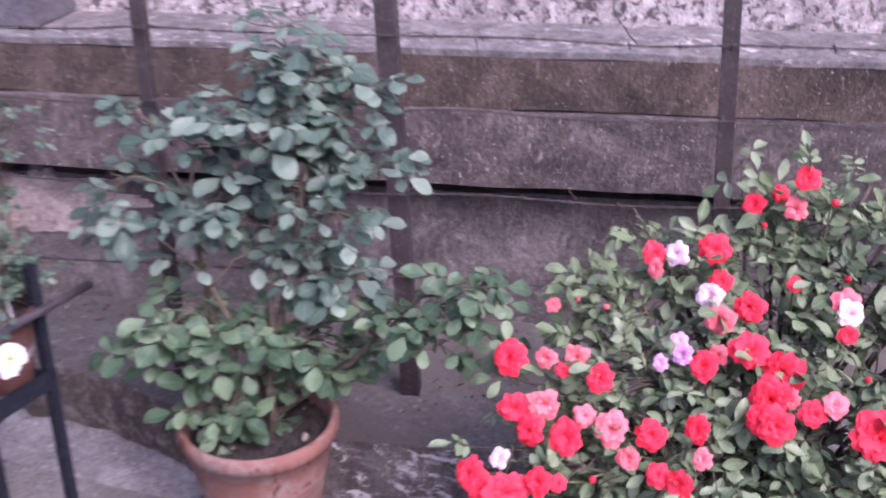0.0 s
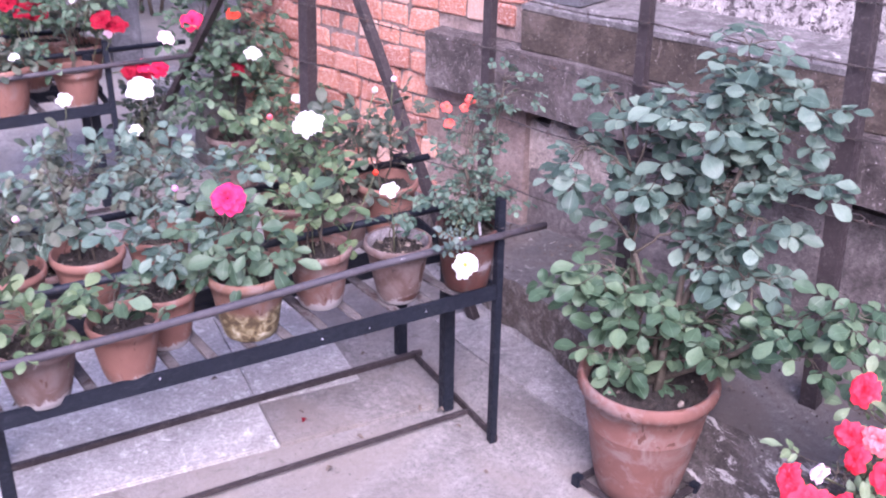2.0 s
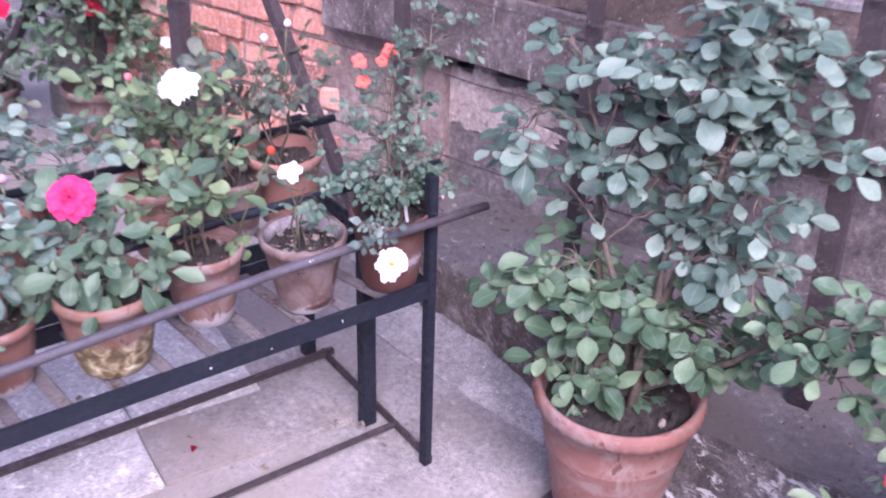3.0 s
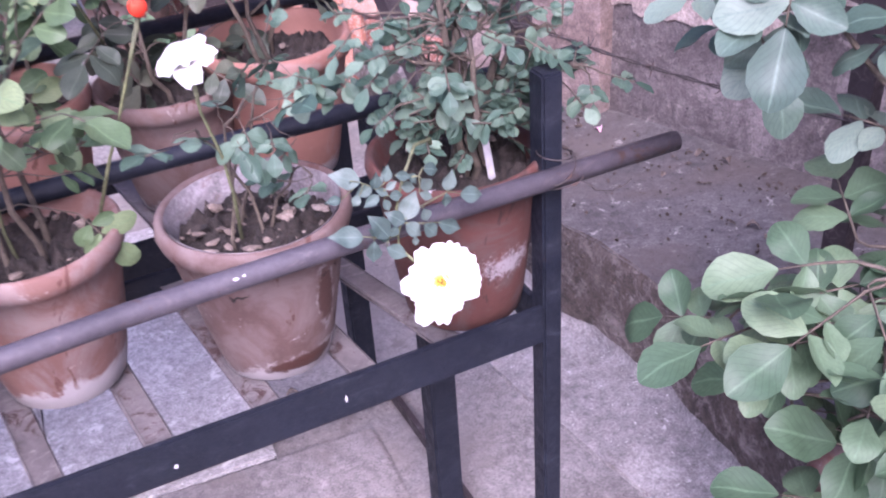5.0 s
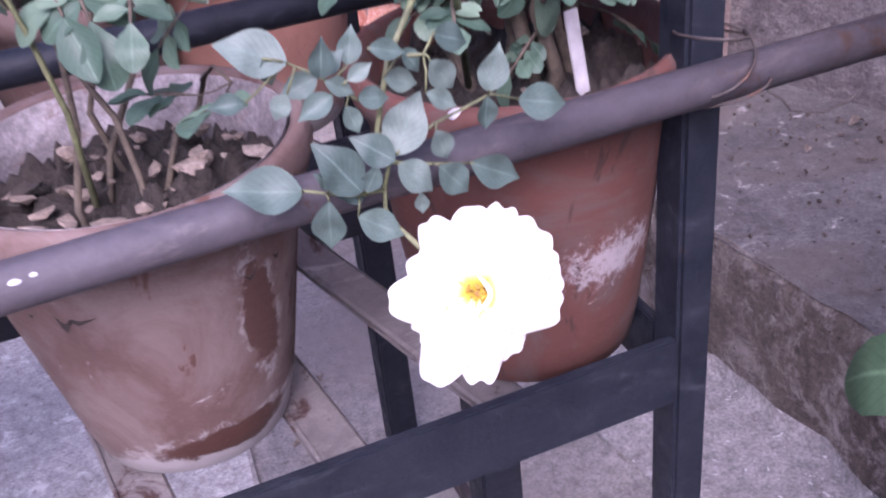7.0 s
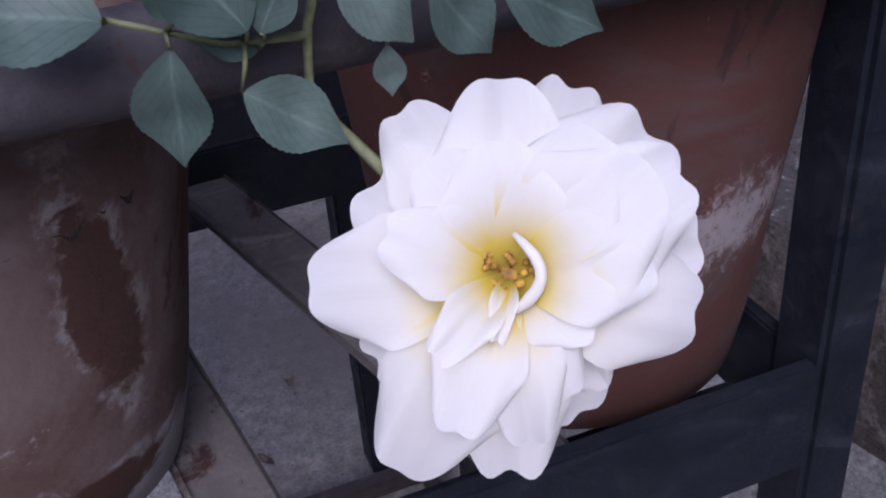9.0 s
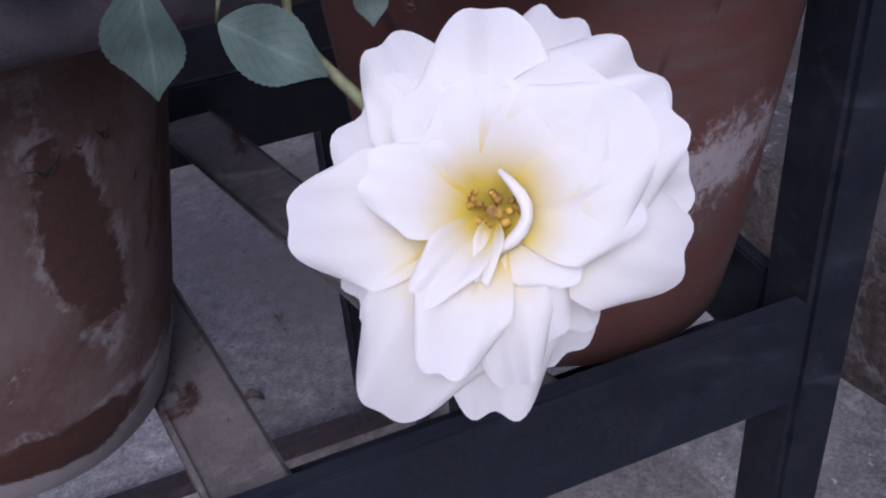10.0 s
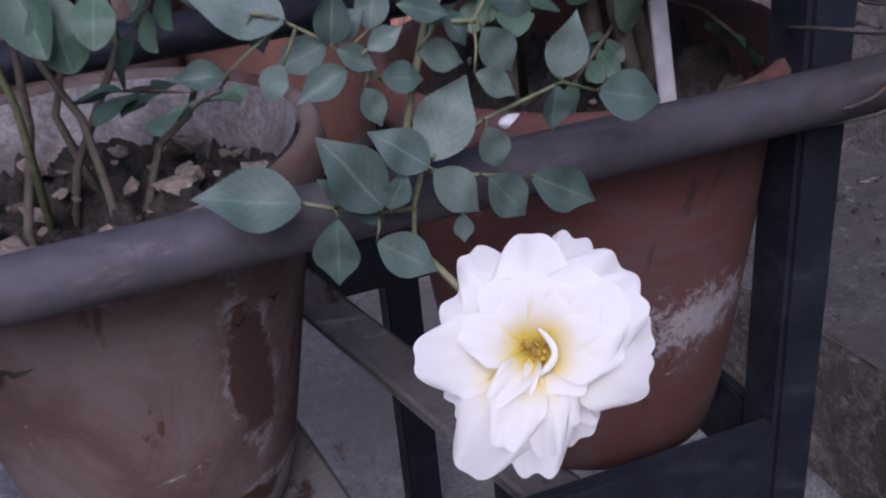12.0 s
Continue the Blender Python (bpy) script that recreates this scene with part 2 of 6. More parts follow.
BRICK = brick_material()
TERRA = terracotta("terracotta", 0.0, 0, 1.0, 0.035)
TERRA_PALE = terracotta("terracotta_limed", 0.10, 3, 0.62, 0.030, None, (0.80, 1.0, 1.12))
TERRA_PEELED = terracotta("terracotta_limed_peeling", 0.10, 3, 0.62, 0.030, None, (0.80, 1.0, 1.12), [((0.038, -0.052, 0.082), (0.0075, 0.03, 0.034)), ((0.016, -0.050, 0.019), (0.036, 0.03, 0.009))])
TERRA_BIG = terracotta("terracotta_big_pot", 0.05, 1, 0.95, 0.0, None, (0.97, 0.93, 0.98))
TERRA_DUSTY = terracotta("terracotta_dusty", 0.075, 7, 0.80, 0.025, None, (0.92, 1.0, 1.05))
# Darkened clay copy: the plant's shade on this pot is in its colour.
TERRA_DARK = terracotta("terracotta_shaded", 0.03, 5, 0.31, 0.0, (0.020, -0.062, 0.070), (1.08, 0.74, 0.70))
TERRA_MOSS = terracotta("mossy_pot", 0.05, 2, 0.80, 0.0, None, (0.95, 1.0, 0.9), (), 0.105)


def painted_iron(name, dark, light, rust, dust, rust_cut=0.60):
    """Brushed-on paint gone dull: rust scabs, rubbed patches and dust."""
    m, nt, b = material(name, 0.5, 0.0)
    b.inputs["Specular IOR Level"].default_value = 0.3
    dark, light, rust, dust = (tuple(v * 0.68 for v in c) for c in (dark, light, rust, dust))
    col = ramp(nt, noise_node(nt, 14, 9, 0.75, warp=0.5), [(0.3, dark), (0.72, light)])
    rub = ramp(nt, noise_node(nt, 55, 9, 0.8, warp=1.2, stretch=(0.4, 1, 1)), [(0.54, (0, 0, 0)), (0.66, (1, 1, 1))])
    col = mixed(nt, rub, col, dust)
    r = ramp(nt, noise_node(nt, 30, 9, 0.8, warp=0.8), [(rust_cut, (0, 0, 0)), (rust_cut + 0.05, (1, 1, 1))])
    col = mixed(nt, r, col, rust)
    g = noise_node(nt, 190, 8, 0.75)
    col = mixed(nt, 0.6, col, ramp(nt, g, [(0.3, (0.55, 0.55, 0.55)), (0.7, (1, 1, 1))]), "MULTIPLY")
    nt.links.new(col, b.inputs["Base Color"])
    nt.links.new(ramp(nt, noise_node(nt, 60, 6, 0.7), [(0.3, (0.38, 0.38, 0.38)), (0.7, (0.8, 0.8, 0.8))]), b.inputs["Roughness"])
    relief(nt, b, g, 0.6, 0.0012)
    return m


IRON = painted_iron("black_iron", (0.008, 0.011, 0.019), (0.015, 0.020, 0.034), (0.055, 0.034, 0.028), (0.036, 0.043, 0.060), 0.645)
PIPE = painted_iron("weathered_pipe", (0.056, 0.051, 0.062), (0.108, 0.097, 0.113), (0.085, 0.048, 0.038), (0.14, 0.12, 0.125), 0.58)
SLAT = painted_iron("worn_slat", (0.10, 0.090, 0.092), (0.24, 0.218, 0.216), (0.060, 0.032, 0.028), (0.30, 0.275, 0.27), 0.55)
POST = painted_iron("fence_iron", (0.038, 0.030, 0.033), (0.074, 0.060, 0.063), (0.11, 0.07, 0.055), (0.16, 0.135, 0.135), 0.60)
WIRE = painted_iron("barbed_wire_iron", (0.05, 0.042, 0.042), (0.09, 0.075, 0.07), (0.12, 0.06, 0.04), (0.11, 0.09, 0.085), 0.56)


def leaf_material(name, lo, mid, hi, which, gloss=0.5):
    m, nt, b = material(name, gloss)
    b.inputs["Specular IOR Level"].default_value = 0.32
    lo, mid, hi = (tuple(v * 0.85 for v in c) for c in (lo, mid, hi))
    col = ramp(nt, value(nt, which), [(0.0, lo), (0.5, mid), (0.94, hi), (1.0, tuple(min(1, v * 1.1) for v in hi))])
    uv = nt.nodes.new("ShaderNodeUVMap")
    sep = nt.nodes.new("ShaderNodeSeparateXYZ")
    nt.links.new(uv.outputs[0], sep.inputs[0])
    mid_rib = nt.nodes.new("ShaderNodeMath")
    mid_rib.operation = "SUBTRACT"
    nt.links.new(sep.outputs[0], mid_rib.inputs[0])
    mid_rib.inputs[1].default_value = 0.5
    ab = nt.nodes.new("ShaderNodeMath")
    ab.operation = "ABSOLUTE"
    nt.links.new(mid_rib.outputs[0], ab.inputs[0])
    rib = ramp(nt, ab.outputs[0], [(0.0, (0.7, 0.7, 0.7)), (0.05, (0, 0, 0))])
    col = mixed(nt, rib, col, tuple(min(1, v * 1.35 + 0.01) for v in mid))
    slope, lift, wave = (nt.nodes.new("ShaderNodeMath") for _ in range(3))
    slope.operation, lift.operation, wave.operation = "MULTIPLY", "MULTIPLY_ADD", "SINE"
    nt.links.new(ab.outputs[0], slope.inputs[0])
    slope.inputs[1].default_value = -42.0
    nt.links.new(sep.outputs[1], lift.inputs[0])
    lift.inputs[1].default_value = 50.0
    nt.links.new(slope.outputs[0], lift.inputs[2])
    nt.links.new(lift.outputs[0], wave.inputs[0])
    col = mixed(nt, 0.55, col, ramp(nt, wave.outputs[0], [(0.0, (1.0, 1.0, 1.0)), (0.7, (1.0, 1.0, 1.0)), (1.0, (0.72, 0.74, 0.74))]), "MULTIPLY")
    blotch = ramp(nt, noise_node(nt, 7, 6, 0.7, space="UV"), [(0.3, (0.62, 0.64, 0.66)), (0.7, (1.0, 1.0, 1.0))])
    col = mixed(nt, 0.7, col, blotch, "MULTIPLY")
    nt.links.new(col, b.inputs["Base Color"])
    tr = nt.nodes.new("ShaderNodeBsdfTranslucent")
    nt.links.new(col, tr.inputs[0])
    mx = nt.nodes.new("ShaderNodeMixShader")
    mx.inputs[0].default_value = 0.30
    nt.links.new(b.outputs[0], mx.inputs[1])
    nt.links.new(tr.outputs[0], mx.inputs[2])
    nt.links.new(mx.outputs[0], nt.nodes["Material Output"].inputs[0])
    return m


def petal_material(name, base, edge, throat=None, rough=0.6, thin=0.22):
    m, nt, b = material(name, rough)
    b.inputs["Specular IOR Level"].default_value = 0.15
    uv = nt.nodes.new("ShaderNodeUVMap")
    sep = nt.nodes.new("ShaderNodeSeparateXYZ")
    nt.links.new(uv.outputs[0], sep.inputs[0])
    stops = [(0.0, throat or base), (0.30, base), (1.0, edge)]
    if throat:
        stops = [(0.0, tuple(v * 0.75 for v in throat)), (0.22, throat), (0.40, tuple(0.34 * a + 0.66 * c for a, c in zip(throat, base))), (0.56, base), (1.0, edge)]
    col = ramp(nt, sep.outputs[1], stops)
    streak = ramp(nt, noise_node(nt, 5, 4, 0.6, space="UV", stretch=(6, 0.7, 1)), [(0.3, (0.97, 0.97, 0.97)), (0.7, (1, 1, 1))])
    col = mixed(nt, 0.8, col, streak, "MULTIPLY")
    nt.links.new(col, b.inputs["Base Color"])
    tr = nt.nodes.new("ShaderNodeBsdfTranslucent")
    nt.links.new(col, tr.inputs[0])
    mx = nt.nodes.new("ShaderNodeMixShader")
    mx.inputs[0].default_value = thin
    nt.links.new(b.outputs[0], mx.inputs[1])
    nt.links.new(tr.outputs[0], mx.inputs[2])
    nt.links.new(mx.outputs[0], nt.nodes["Material Output"].inputs[0])
    return m


LEAF_SETS = {}
for key, tones in {
    "blue": ((0.070, 0.118, 0.088), (0.130, 0.200, 0.155), (0.210, 0.290, 0.225)),
    "spray": ((0.068, 0.108, 0.094), (0.106, 0.160, 0.138), (0.165, 0.222, 0.190)),
    "green": ((0.045, 0.088, 0.050), (0.090, 0.152, 0.090), (0.160, 0.235, 0.145)),
    "fresh": ((0.060, 0.108, 0.052), (0.112, 0.178, 0.085), (0.21, 0.28, 0.14)),
    "sage": ((0.058, 0.106, 0.080), (0.115, 0.180, 0.137), (0.220, 0.300, 0.232)),
    "teal": ((0.052, 0.100, 0.070), (0.092, 0.160, 0.112), (0.165, 0.245, 0.170)),
    "leafy": ((0.052, 0.102, 0.056), (0.098, 0.170, 0.096), (0.180, 0.265, 0.150)),
    "bush": ((0.115, 0.170, 0.085), (0.205, 0.280, 0.150), (0.30, 0.375, 0.235)),
    "dusky": ((0.05, 0.07, 0.05), (0.09, 0.115, 0.08), (0.16, 0.17, 0.12)),
}.items():
    LEAF_SETS[key] = (leaf_material("rose_leaf_" + key, *tones, "object"), leaf_material("rose_leaf_mass_" + key, *tones, "island"))
STEM = rough_surface("green_stem", (0.09, 0.10, 0.05), (0.16, 0.18, 0.08), (0.24, 0.25, 0.13), 18, 60, 0.7, 0.001)
WOOD = rough_surface("woody_stem", (0.06, 0.047, 0.032), (0.115, 0.092, 0.066), (0.18, 0.15, 0.115), 18, 60, 0.85, 0.002)
PETALS = {
    "white": petal_material("white_petal", (0.80, 0.79, 0.745), (0.83, 0.83, 0.83), (0.78, 0.63, 0.10), 0.6, 0.52),
    "curled_white": petal_material("curled_white_petal", (0.80, 0.785, 0.73), (0.82, 0.81, 0.77), None, 0.6, 0.4),
    "plain_white": petal_material("plain_white_petal", (0.50, 0.49, 0.46), (0.58, 0.57, 0.56)),
    "red": petal_material("coral_red_petal", (0.90, 0.022, 0.045), (0.95, 0.055, 0.09)),
    "coral": petal_material("faded_coral_petal", (0.86, 0.12, 0.15), (0.90, 0.22, 0.25)),
    "crimson": petal_material("crimson_petal", (0.16, 0.003, 0.012), (0.26, 0.006, 0.022)),
    "magenta": petal_material("magenta_petal", (0.24, 0.001, 0.014), (0.56, 0.035, 0.13)),
    "hot_pink": petal_material("hot_pink_petal", (0.60, 0.008, 0.035), (0.78, 0.028, 0.10)),
    "blush": petal_material("blush_petal", (0.78, 0.45, 0.55), (0.82, 0.60, 0.68)),
    "lilac": petal_material("lilac_petal", (0.70, 0.22, 0.55), (0.78, 0.42, 0.68)),
    "yellow": petal_material("yellow_petal", (0.66, 0.55, 0.13), (0.72, 0.66, 0.30)),
    "orange": petal_material("orange_red_petal", (0.74, 0.15, 0.08), (0.74, 0.10, 0.09)),
    "scarlet": petal_material("scarlet_petal", (0.75, 0.05, 0.02), (0.78, 0.08, 0.04)),
}
STAMEN, _nt, _b = material("stamens", 0.7)
_nt.links.new(ramp(_nt, noise_node(_nt, 400, 2), [(0.35, (0.16, 0.075, 0.012)), (0.65, (0.50, 0.30, 0.03))]), _b.inputs["Base Color"])
TAG, _nt, _b = material("white_plastic_tag", 0.5)
_nt.links.new(ramp(_nt, noise_node(_nt, 60, 4), [(0.3, (0.18, 0.175, 0.18)), (0.7, (0.36, 0.35, 0.36))]), _b.inputs["Base Color"])


# ---- mesh tools ----
rng = random.Random(7)


def mesh_object(name, bm_or_mesh, mat, parent=None, smooth=False):
    if isinstance(bm_or_mesh, bmesh.types.BMesh):
        me = bpy.data.meshes.new(name)
        bm_or_mesh.to_mesh(me)
        bm_or_mesh.free()
    else:
        me = bm_or_mesh
    if mat and not me.materials:
        me.materials.append(mat)
    if smooth:
        me.polygons.foreach_set("use_smooth", [True] * len(me.polygons))
    ob = new(name, me)
    if parent:
        ob.parent = parent
    return ob


def part(name, bm, mat, parent, label="", smooth=False):
    return tagged(mesh_object(name, bm, mat, parent, smooth), label)


def thing(name, label, category, at=(0, 0, 0), group=""):
    ob = new(name)
    ob.empty_display_size = 0.05
    ob.location = at
    return tagged(ob, label, category, group)


def block(lo, hi, bevel=0.004, cuts=0, jitter=0.0, seed=0):
    """A box with worn edges."""
    bm = bmesh.new()
    bmesh.ops.create_cube(bm, size=1.0)
    for v in bm.verts:
        v.co = Vector([(lo[k] + hi[k]) / 2 + v.co[k] * (hi[k] - lo[k]) for k in range(3)])
    if cuts:
        bmesh.ops.subdivide_edges(bm, edges=bm.edges[:], cuts=cuts, use_grid_fill=True)
    if bevel:
        bmesh.ops.bevel(bm, geom=[e for e in bm.edges if len(e.link_faces) == 2 and e.calc_face_angle(0) > 0.5], offset=bevel, segments=2, affect="EDGES")
    if jitter:
        r = random.Random(seed)
        for v in bm.verts:
            n = noise.noise_vector(v.co * 6 + Vector((seed, 0, 0)))
            v.co += n * jitter + Vector((r.uniform(-1, 1), r.uniform(-1, 1), r.uniform(-1, 1))) * jitter * 0.15
    return bm


def tube_into(bm, pts, radii, sides=8, cap=True):
    pts = [Vector(p) for p in pts]
    rings = []
    side = None
    for i, p in enumerate(pts):
        d = (pts[min(i + 1, len(pts) - 1)] - pts[max(i - 1, 0)]).normalized()
        if side is None:
            side = d.orthogonal().normalized()
        side = (side - d * side.dot(d)).normalized()
        up = d.cross(side)
        r = radii[i] if isinstance(radii, (list, tuple)) else radii
        rings.append([bm.verts.new(p + (side * math.cos(a) + up * math.sin(a)) * r) for a in [2 * math.pi * k / sides for k in range(sides)]])
    for a, b in zip(rings, rings[1:]):
        for k in range(sides):
            f = bm.faces.new((a[k], a[(k + 1) % sides], b[(k + 1) % sides], b[k]))
            f.smooth = True
    if cap:
        bm.faces.new(rings[0][::-1])
        bm.faces.new(rings[-1])


def tube(pts, radii, sides=8):
    bm = bmesh.new()
    tube_into(bm, pts, radii, sides)
    return bm


def bend(a, b, sag, n=6, wob=0.0, r=rng):
    """Points along a gently bowed twig from a to b."""
    a, b, sag = Vector(a), Vector(b), Vector(sag)
    out = []
    for i in range(n + 1):
        t = i / n
        p = a.lerp(b, t) + sag * (4 * t * (1 - t))
        if 0 < i < n and wob:
            p += Vector((r.uniform(-wob, wob), r.uniform(-wob, wob), r.uniform(-wob, wob)))
        out.append(p)
    return out


def lathe(profile, sides=40, wobble=0.0, seed=0):
    bm = bmesh.new()
    rings = []
    for i, (r, z) in enumerate(profile):
        ring = []
        for k in range(sides):
            a = 2 * math.pi * k / sides
            w = 1 + wobble * noise.noise(Vector((math.cos(a) * 1.3, math.sin(a) * 1.3, z * 9 + seed)))
            ring.append(bm.verts.new((r * w * math.cos(a), r * w * math.sin(a), z)))
        rings.append(ring)
    for a, b in zip(rings, rings[1:]):
        for k in range(sides):
            f = bm.faces.new((a[k], a[(k + 1) % sides], b[(k + 1) % sides], b[k]))
            f.smooth = True
    bm.faces.new(rings[0][::-1])
    bm.faces.new(rings[-1])
    return bm


def bar(a, b, w, h, roll_up=(0, 0, 1), bevel=0.0015):
    """A flat bar from a to b, w wide across and h along roll_up."""
    a, b = Vector(a), Vector(b)
    d = (b - a).normalized()
    u = Vector(roll_up)
    u = (u - d * u.dot(d)).normalized()
    s = d.cross(u)
    bm = bmesh.new()
    bmesh.ops.create_cube(bm, size=1.0)
    L = (b - a).length
    c = (a + b) / 2
    for v in bm.verts:
        v.co = c + d * v.co.x * L + s * v.co.y * w + u * v.co.z * h
    if bevel:
        bmesh.ops.bevel(bm, geom=bm.edges[:], offset=bevel, segments=1, affect="EDGES")
    return bm


def angle_iron(a, b, leg, thick, face_a, face_b):
    """An L section from a to b: one leg points along face_a, the other along face_b."""
    a, b, fa, fb = Vector(a), Vector(b), Vector(face_a).normalized(), Vector(face_b).normalized()
    prof = [(0, 0), (leg, 0), (leg, thick), (thick, thick), (thick, leg), (0, leg)]
    bm = bmesh.new()
    ends = [[bm.verts.new(p + fa * x + fb * y) for x, y in prof] for p in (a, b)]
    for k in range(6):
        bm.faces.new((ends[0][k], ends[0][(k + 1) % 6], ends[1][(k + 1) % 6], ends[1][k]))
    bm.faces.new(ends[0][::-1])
    bm.faces.new(ends[1])
    bmesh.ops.recalc_face_normals(bm, faces=bm.faces[:])
    bmesh.ops.bevel(bm, geom=bm.edges[:], offset=0.0008, segments=1, affect="EDGES")
    return bm


# ---- leaves ----
def leaf_template(width, fold, droop, rows=6, teeth=0.0, tip=0.0, belly=0.95, heel=0.0):
    """Leaflet of length 1 along +x, upper side +z. tip: how drawn out its point is; belly: below 1 it is widest near the foot."""
    verts, faces, uvs = [], [], []
    for i in range(rows + 1):
        t = i / rows if tip > 0.3 else 0.5 - 0.5 * math.cos(math.pi * i / rows)
        w = width * abs(math.sin(math.pi * min(1, t ** belly))) ** (0.54 + 0.55 * tip)
        w *= 1 - 0.08 * t ** 4
        w *= 1 - heel * (1 - t) ** 3
        w *= 1 - tip * 0.45 * max(0.0, (t - 0.62) / 0.38) * (1 - max(0.0, (t - 0.93) / 0.07))
        if i == rows:
            w = 0.0
        if teeth and 0 < i < rows:
            w *= 1 + teeth * (1 if i % 2 else -1)
        z = -droop * t * t + 0.025 * math.sin(t * 9 + 20 * width)
        for side in (-1, -0.5, 0, 0.5, 1):
            wave = 0.035 * abs(side) * math.sin(t * 11 + 17 * width + 2 * side)
            verts.append((t, side * w * 0.5, z + (abs(side) ** 1.4 * fold + wave) * w))
            uvs.append((0.5 + 0.5 * side, t))
    for i in range(rows):
        for k in range(4):
            a = i * 5 + k
            faces.append((a, a + 5, a + 6, a + 1))
    return np.array(verts), faces, uvs


TEMPLATES = [leaf_template(0.68, 0.14, 0.12, 14, 0.022, 0.0, 1.12, 0.5), leaf_template(0.74, 0.06, 0.24, 14, 0.025, 0.0, 1.2, 0.55), leaf_template(0.62, 0.22, 0.05, 14, 0.022, 0.15, 1.05, 0.4), leaf_template(0.70, -0.06, 0.32, 14, 0.025, 0.0, 1.15, 0.5),
             leaf_template(0.66, 0.16, 0.14, 34, 0.022, 0.75, 0.82), leaf_template(0.72, 0.10, 0.26, 34, 0.024, 0.6, 0.86), leaf_template(0.60, 0.26, 0.10, 34, 0.022, 0.85, 0.84)]


def leaf_mesh(name, mats, mat):
    """Many leaflets in one mesh. mats: rows of (4x4, template)."""
    vs, fs, us, base = [], [], [], 0
    for m, k in mats:
        tv, tf, tu = TEMPLATES[k]
        mm = np.array(m)
        vs.append(tv @ mm[:3, :3].T + mm[:3, 3])
        fs.extend([tuple(i + base for i in f) for f in tf])
        us.append(tf)
        base += len(tv)
    me = bpy.data.meshes.new(name)
    me.from_pydata(np.concatenate(vs).tolist(), [], fs)
    layer = me.uv_layers.new(name="UVMap")
    flat = []
    for (m, k) in mats:
        tv, tf, tu = TEMPLATES[k]
        for f in tf:
            for i in f:
                flat.extend(tu[i])
    layer.data.foreach_set("uv", flat)
    me.polygons.foreach_set("use_smooth", [True] * len(me.polygons))
    me.materials.append(mat)
    return me


SINGLE = {}


def single_leaf(key, k):
    if (key, k) not in SINGLE:
        SINGLE[key, k] = leaf_mesh("leaf", [(Matrix.Identity(4), k)], LEAF_SETS[key][0])
    return SINGLE[key, k]


def frame_from(d, up):
    d = Vector(d).normalized()
    u = Vector(up) - d * d.dot(Vector(up))
    u = u.normalized() if u.length > 1e-4 else d.orthogonal().normalized()
    s = u.cross(d)
    return Matrix(((d.x, s.x, u.x, 0), (d.y, s.y, u.y, 0), (d.z, s.z, u.z, 0), (0, 0, 0, 1)))


def compound_leaf(at, d, size, r, count=5, up=(-0.22, -0.32, 1.0), jit=0.38):
    """Leaflets of one rose leaf that starts at a point and grows along d; gives (matrix, template) rows and the rachis."""
    rows = []
    base = frame_from(d, Vector(up) + Vector((r.uniform(-jit, jit), r.uniform(-jit, jit), 0)))
    x, s, u = (Vector(base.col[k][:3]) for k in range(3))
    at = Vector(at)
    rach = size * (1.15 if count == 5 else 0.7 if count == 3 else 1.7)
    pairs = (count - 1) // 2
    for p in range(pairs):
        q = at + x * rach * (0.40 + 0.42 * p / max(1, pairs - 0.6)) - u * 0.05 * size
        for side in (-1, 1):
            dd = x * 0.35 + s * side + u * r.uniform(-0.25, 0.15)
            uu = u + Vector((r.uniform(-.35, .35), r.uniform(-.35, .35), 0))
            k = size * r.uniform(0.72, 0.98) * (0.85 if p == 0 and pairs > 1 else 1.0)
            rows.append((Matrix.Translation(q) @ frame_from(dd, uu) @ Matrix.Diagonal((k, k, k, 1)), r.randrange(4)))
    k = size * r.uniform(0.95, 1.2)
    rows.append((Matrix.Translation(at + x * rach - u * 0.08 * size) @ frame_from(x - u * r.uniform(0.0, 0.4), u) @ Matrix.Diagonal((k, k, k, 1)), r.randrange(4)))
    return rows, (at, at + x * rach * 0.6 - u * 0.02 * size, at + x * rach - u * 0.06 * size)


# ---- flowers ----
def petal_grid(bm, uvl, length, width, cup, curl, frame, wave, r, rows=6, cols=6, notch=0.06):
    grid = []
    ph = r.uniform(0, 6)
    for i in range(rows + 1):
        t = i / rows
        w = width * (0.22 + 0.78 * math.sin(min(1.0, t * 1.2) * math.pi * 0.5)) * (1.0 - 0.12 * max(0.0, t - 0.8) / 0.2)
        line = []
        for j in range(cols + 1):
            q = j / cols * 2 - 1
            x = length * t * (1 - notch * math.exp(-(q * 3) ** 2) * t - 0.36 * abs(q) ** 2.6 * t)
            y = q * w * 0.5
            z = cup * length * (q * q) * (0.4 + 0.6 * t) + length * (cup * 0.9 * math.sin(t * math.pi) - curl * t ** 3)
            z += wave * length * t * t * math.sin(q * 5 + ph) + wave * 0.4 * length * t * math.sin(q * 11 + 2 * ph)
            line.append(bm.verts.new(frame @ Vector((x, y, z))))
        grid.append(line)
    for i in range(rows):
        for j in range(cols):
            f = bm.faces.new((grid[i][j], grid[i + 1][j], grid[i + 1][j + 1], grid[i][j + 1]))
            f.smooth = True
            for lp, (a, b) in zip(f.loops, ((i, j), (i + 1, j), (i + 1, j + 1), (i, j + 1))):
                lp[uvl].uv = (b / cols, a / rows)


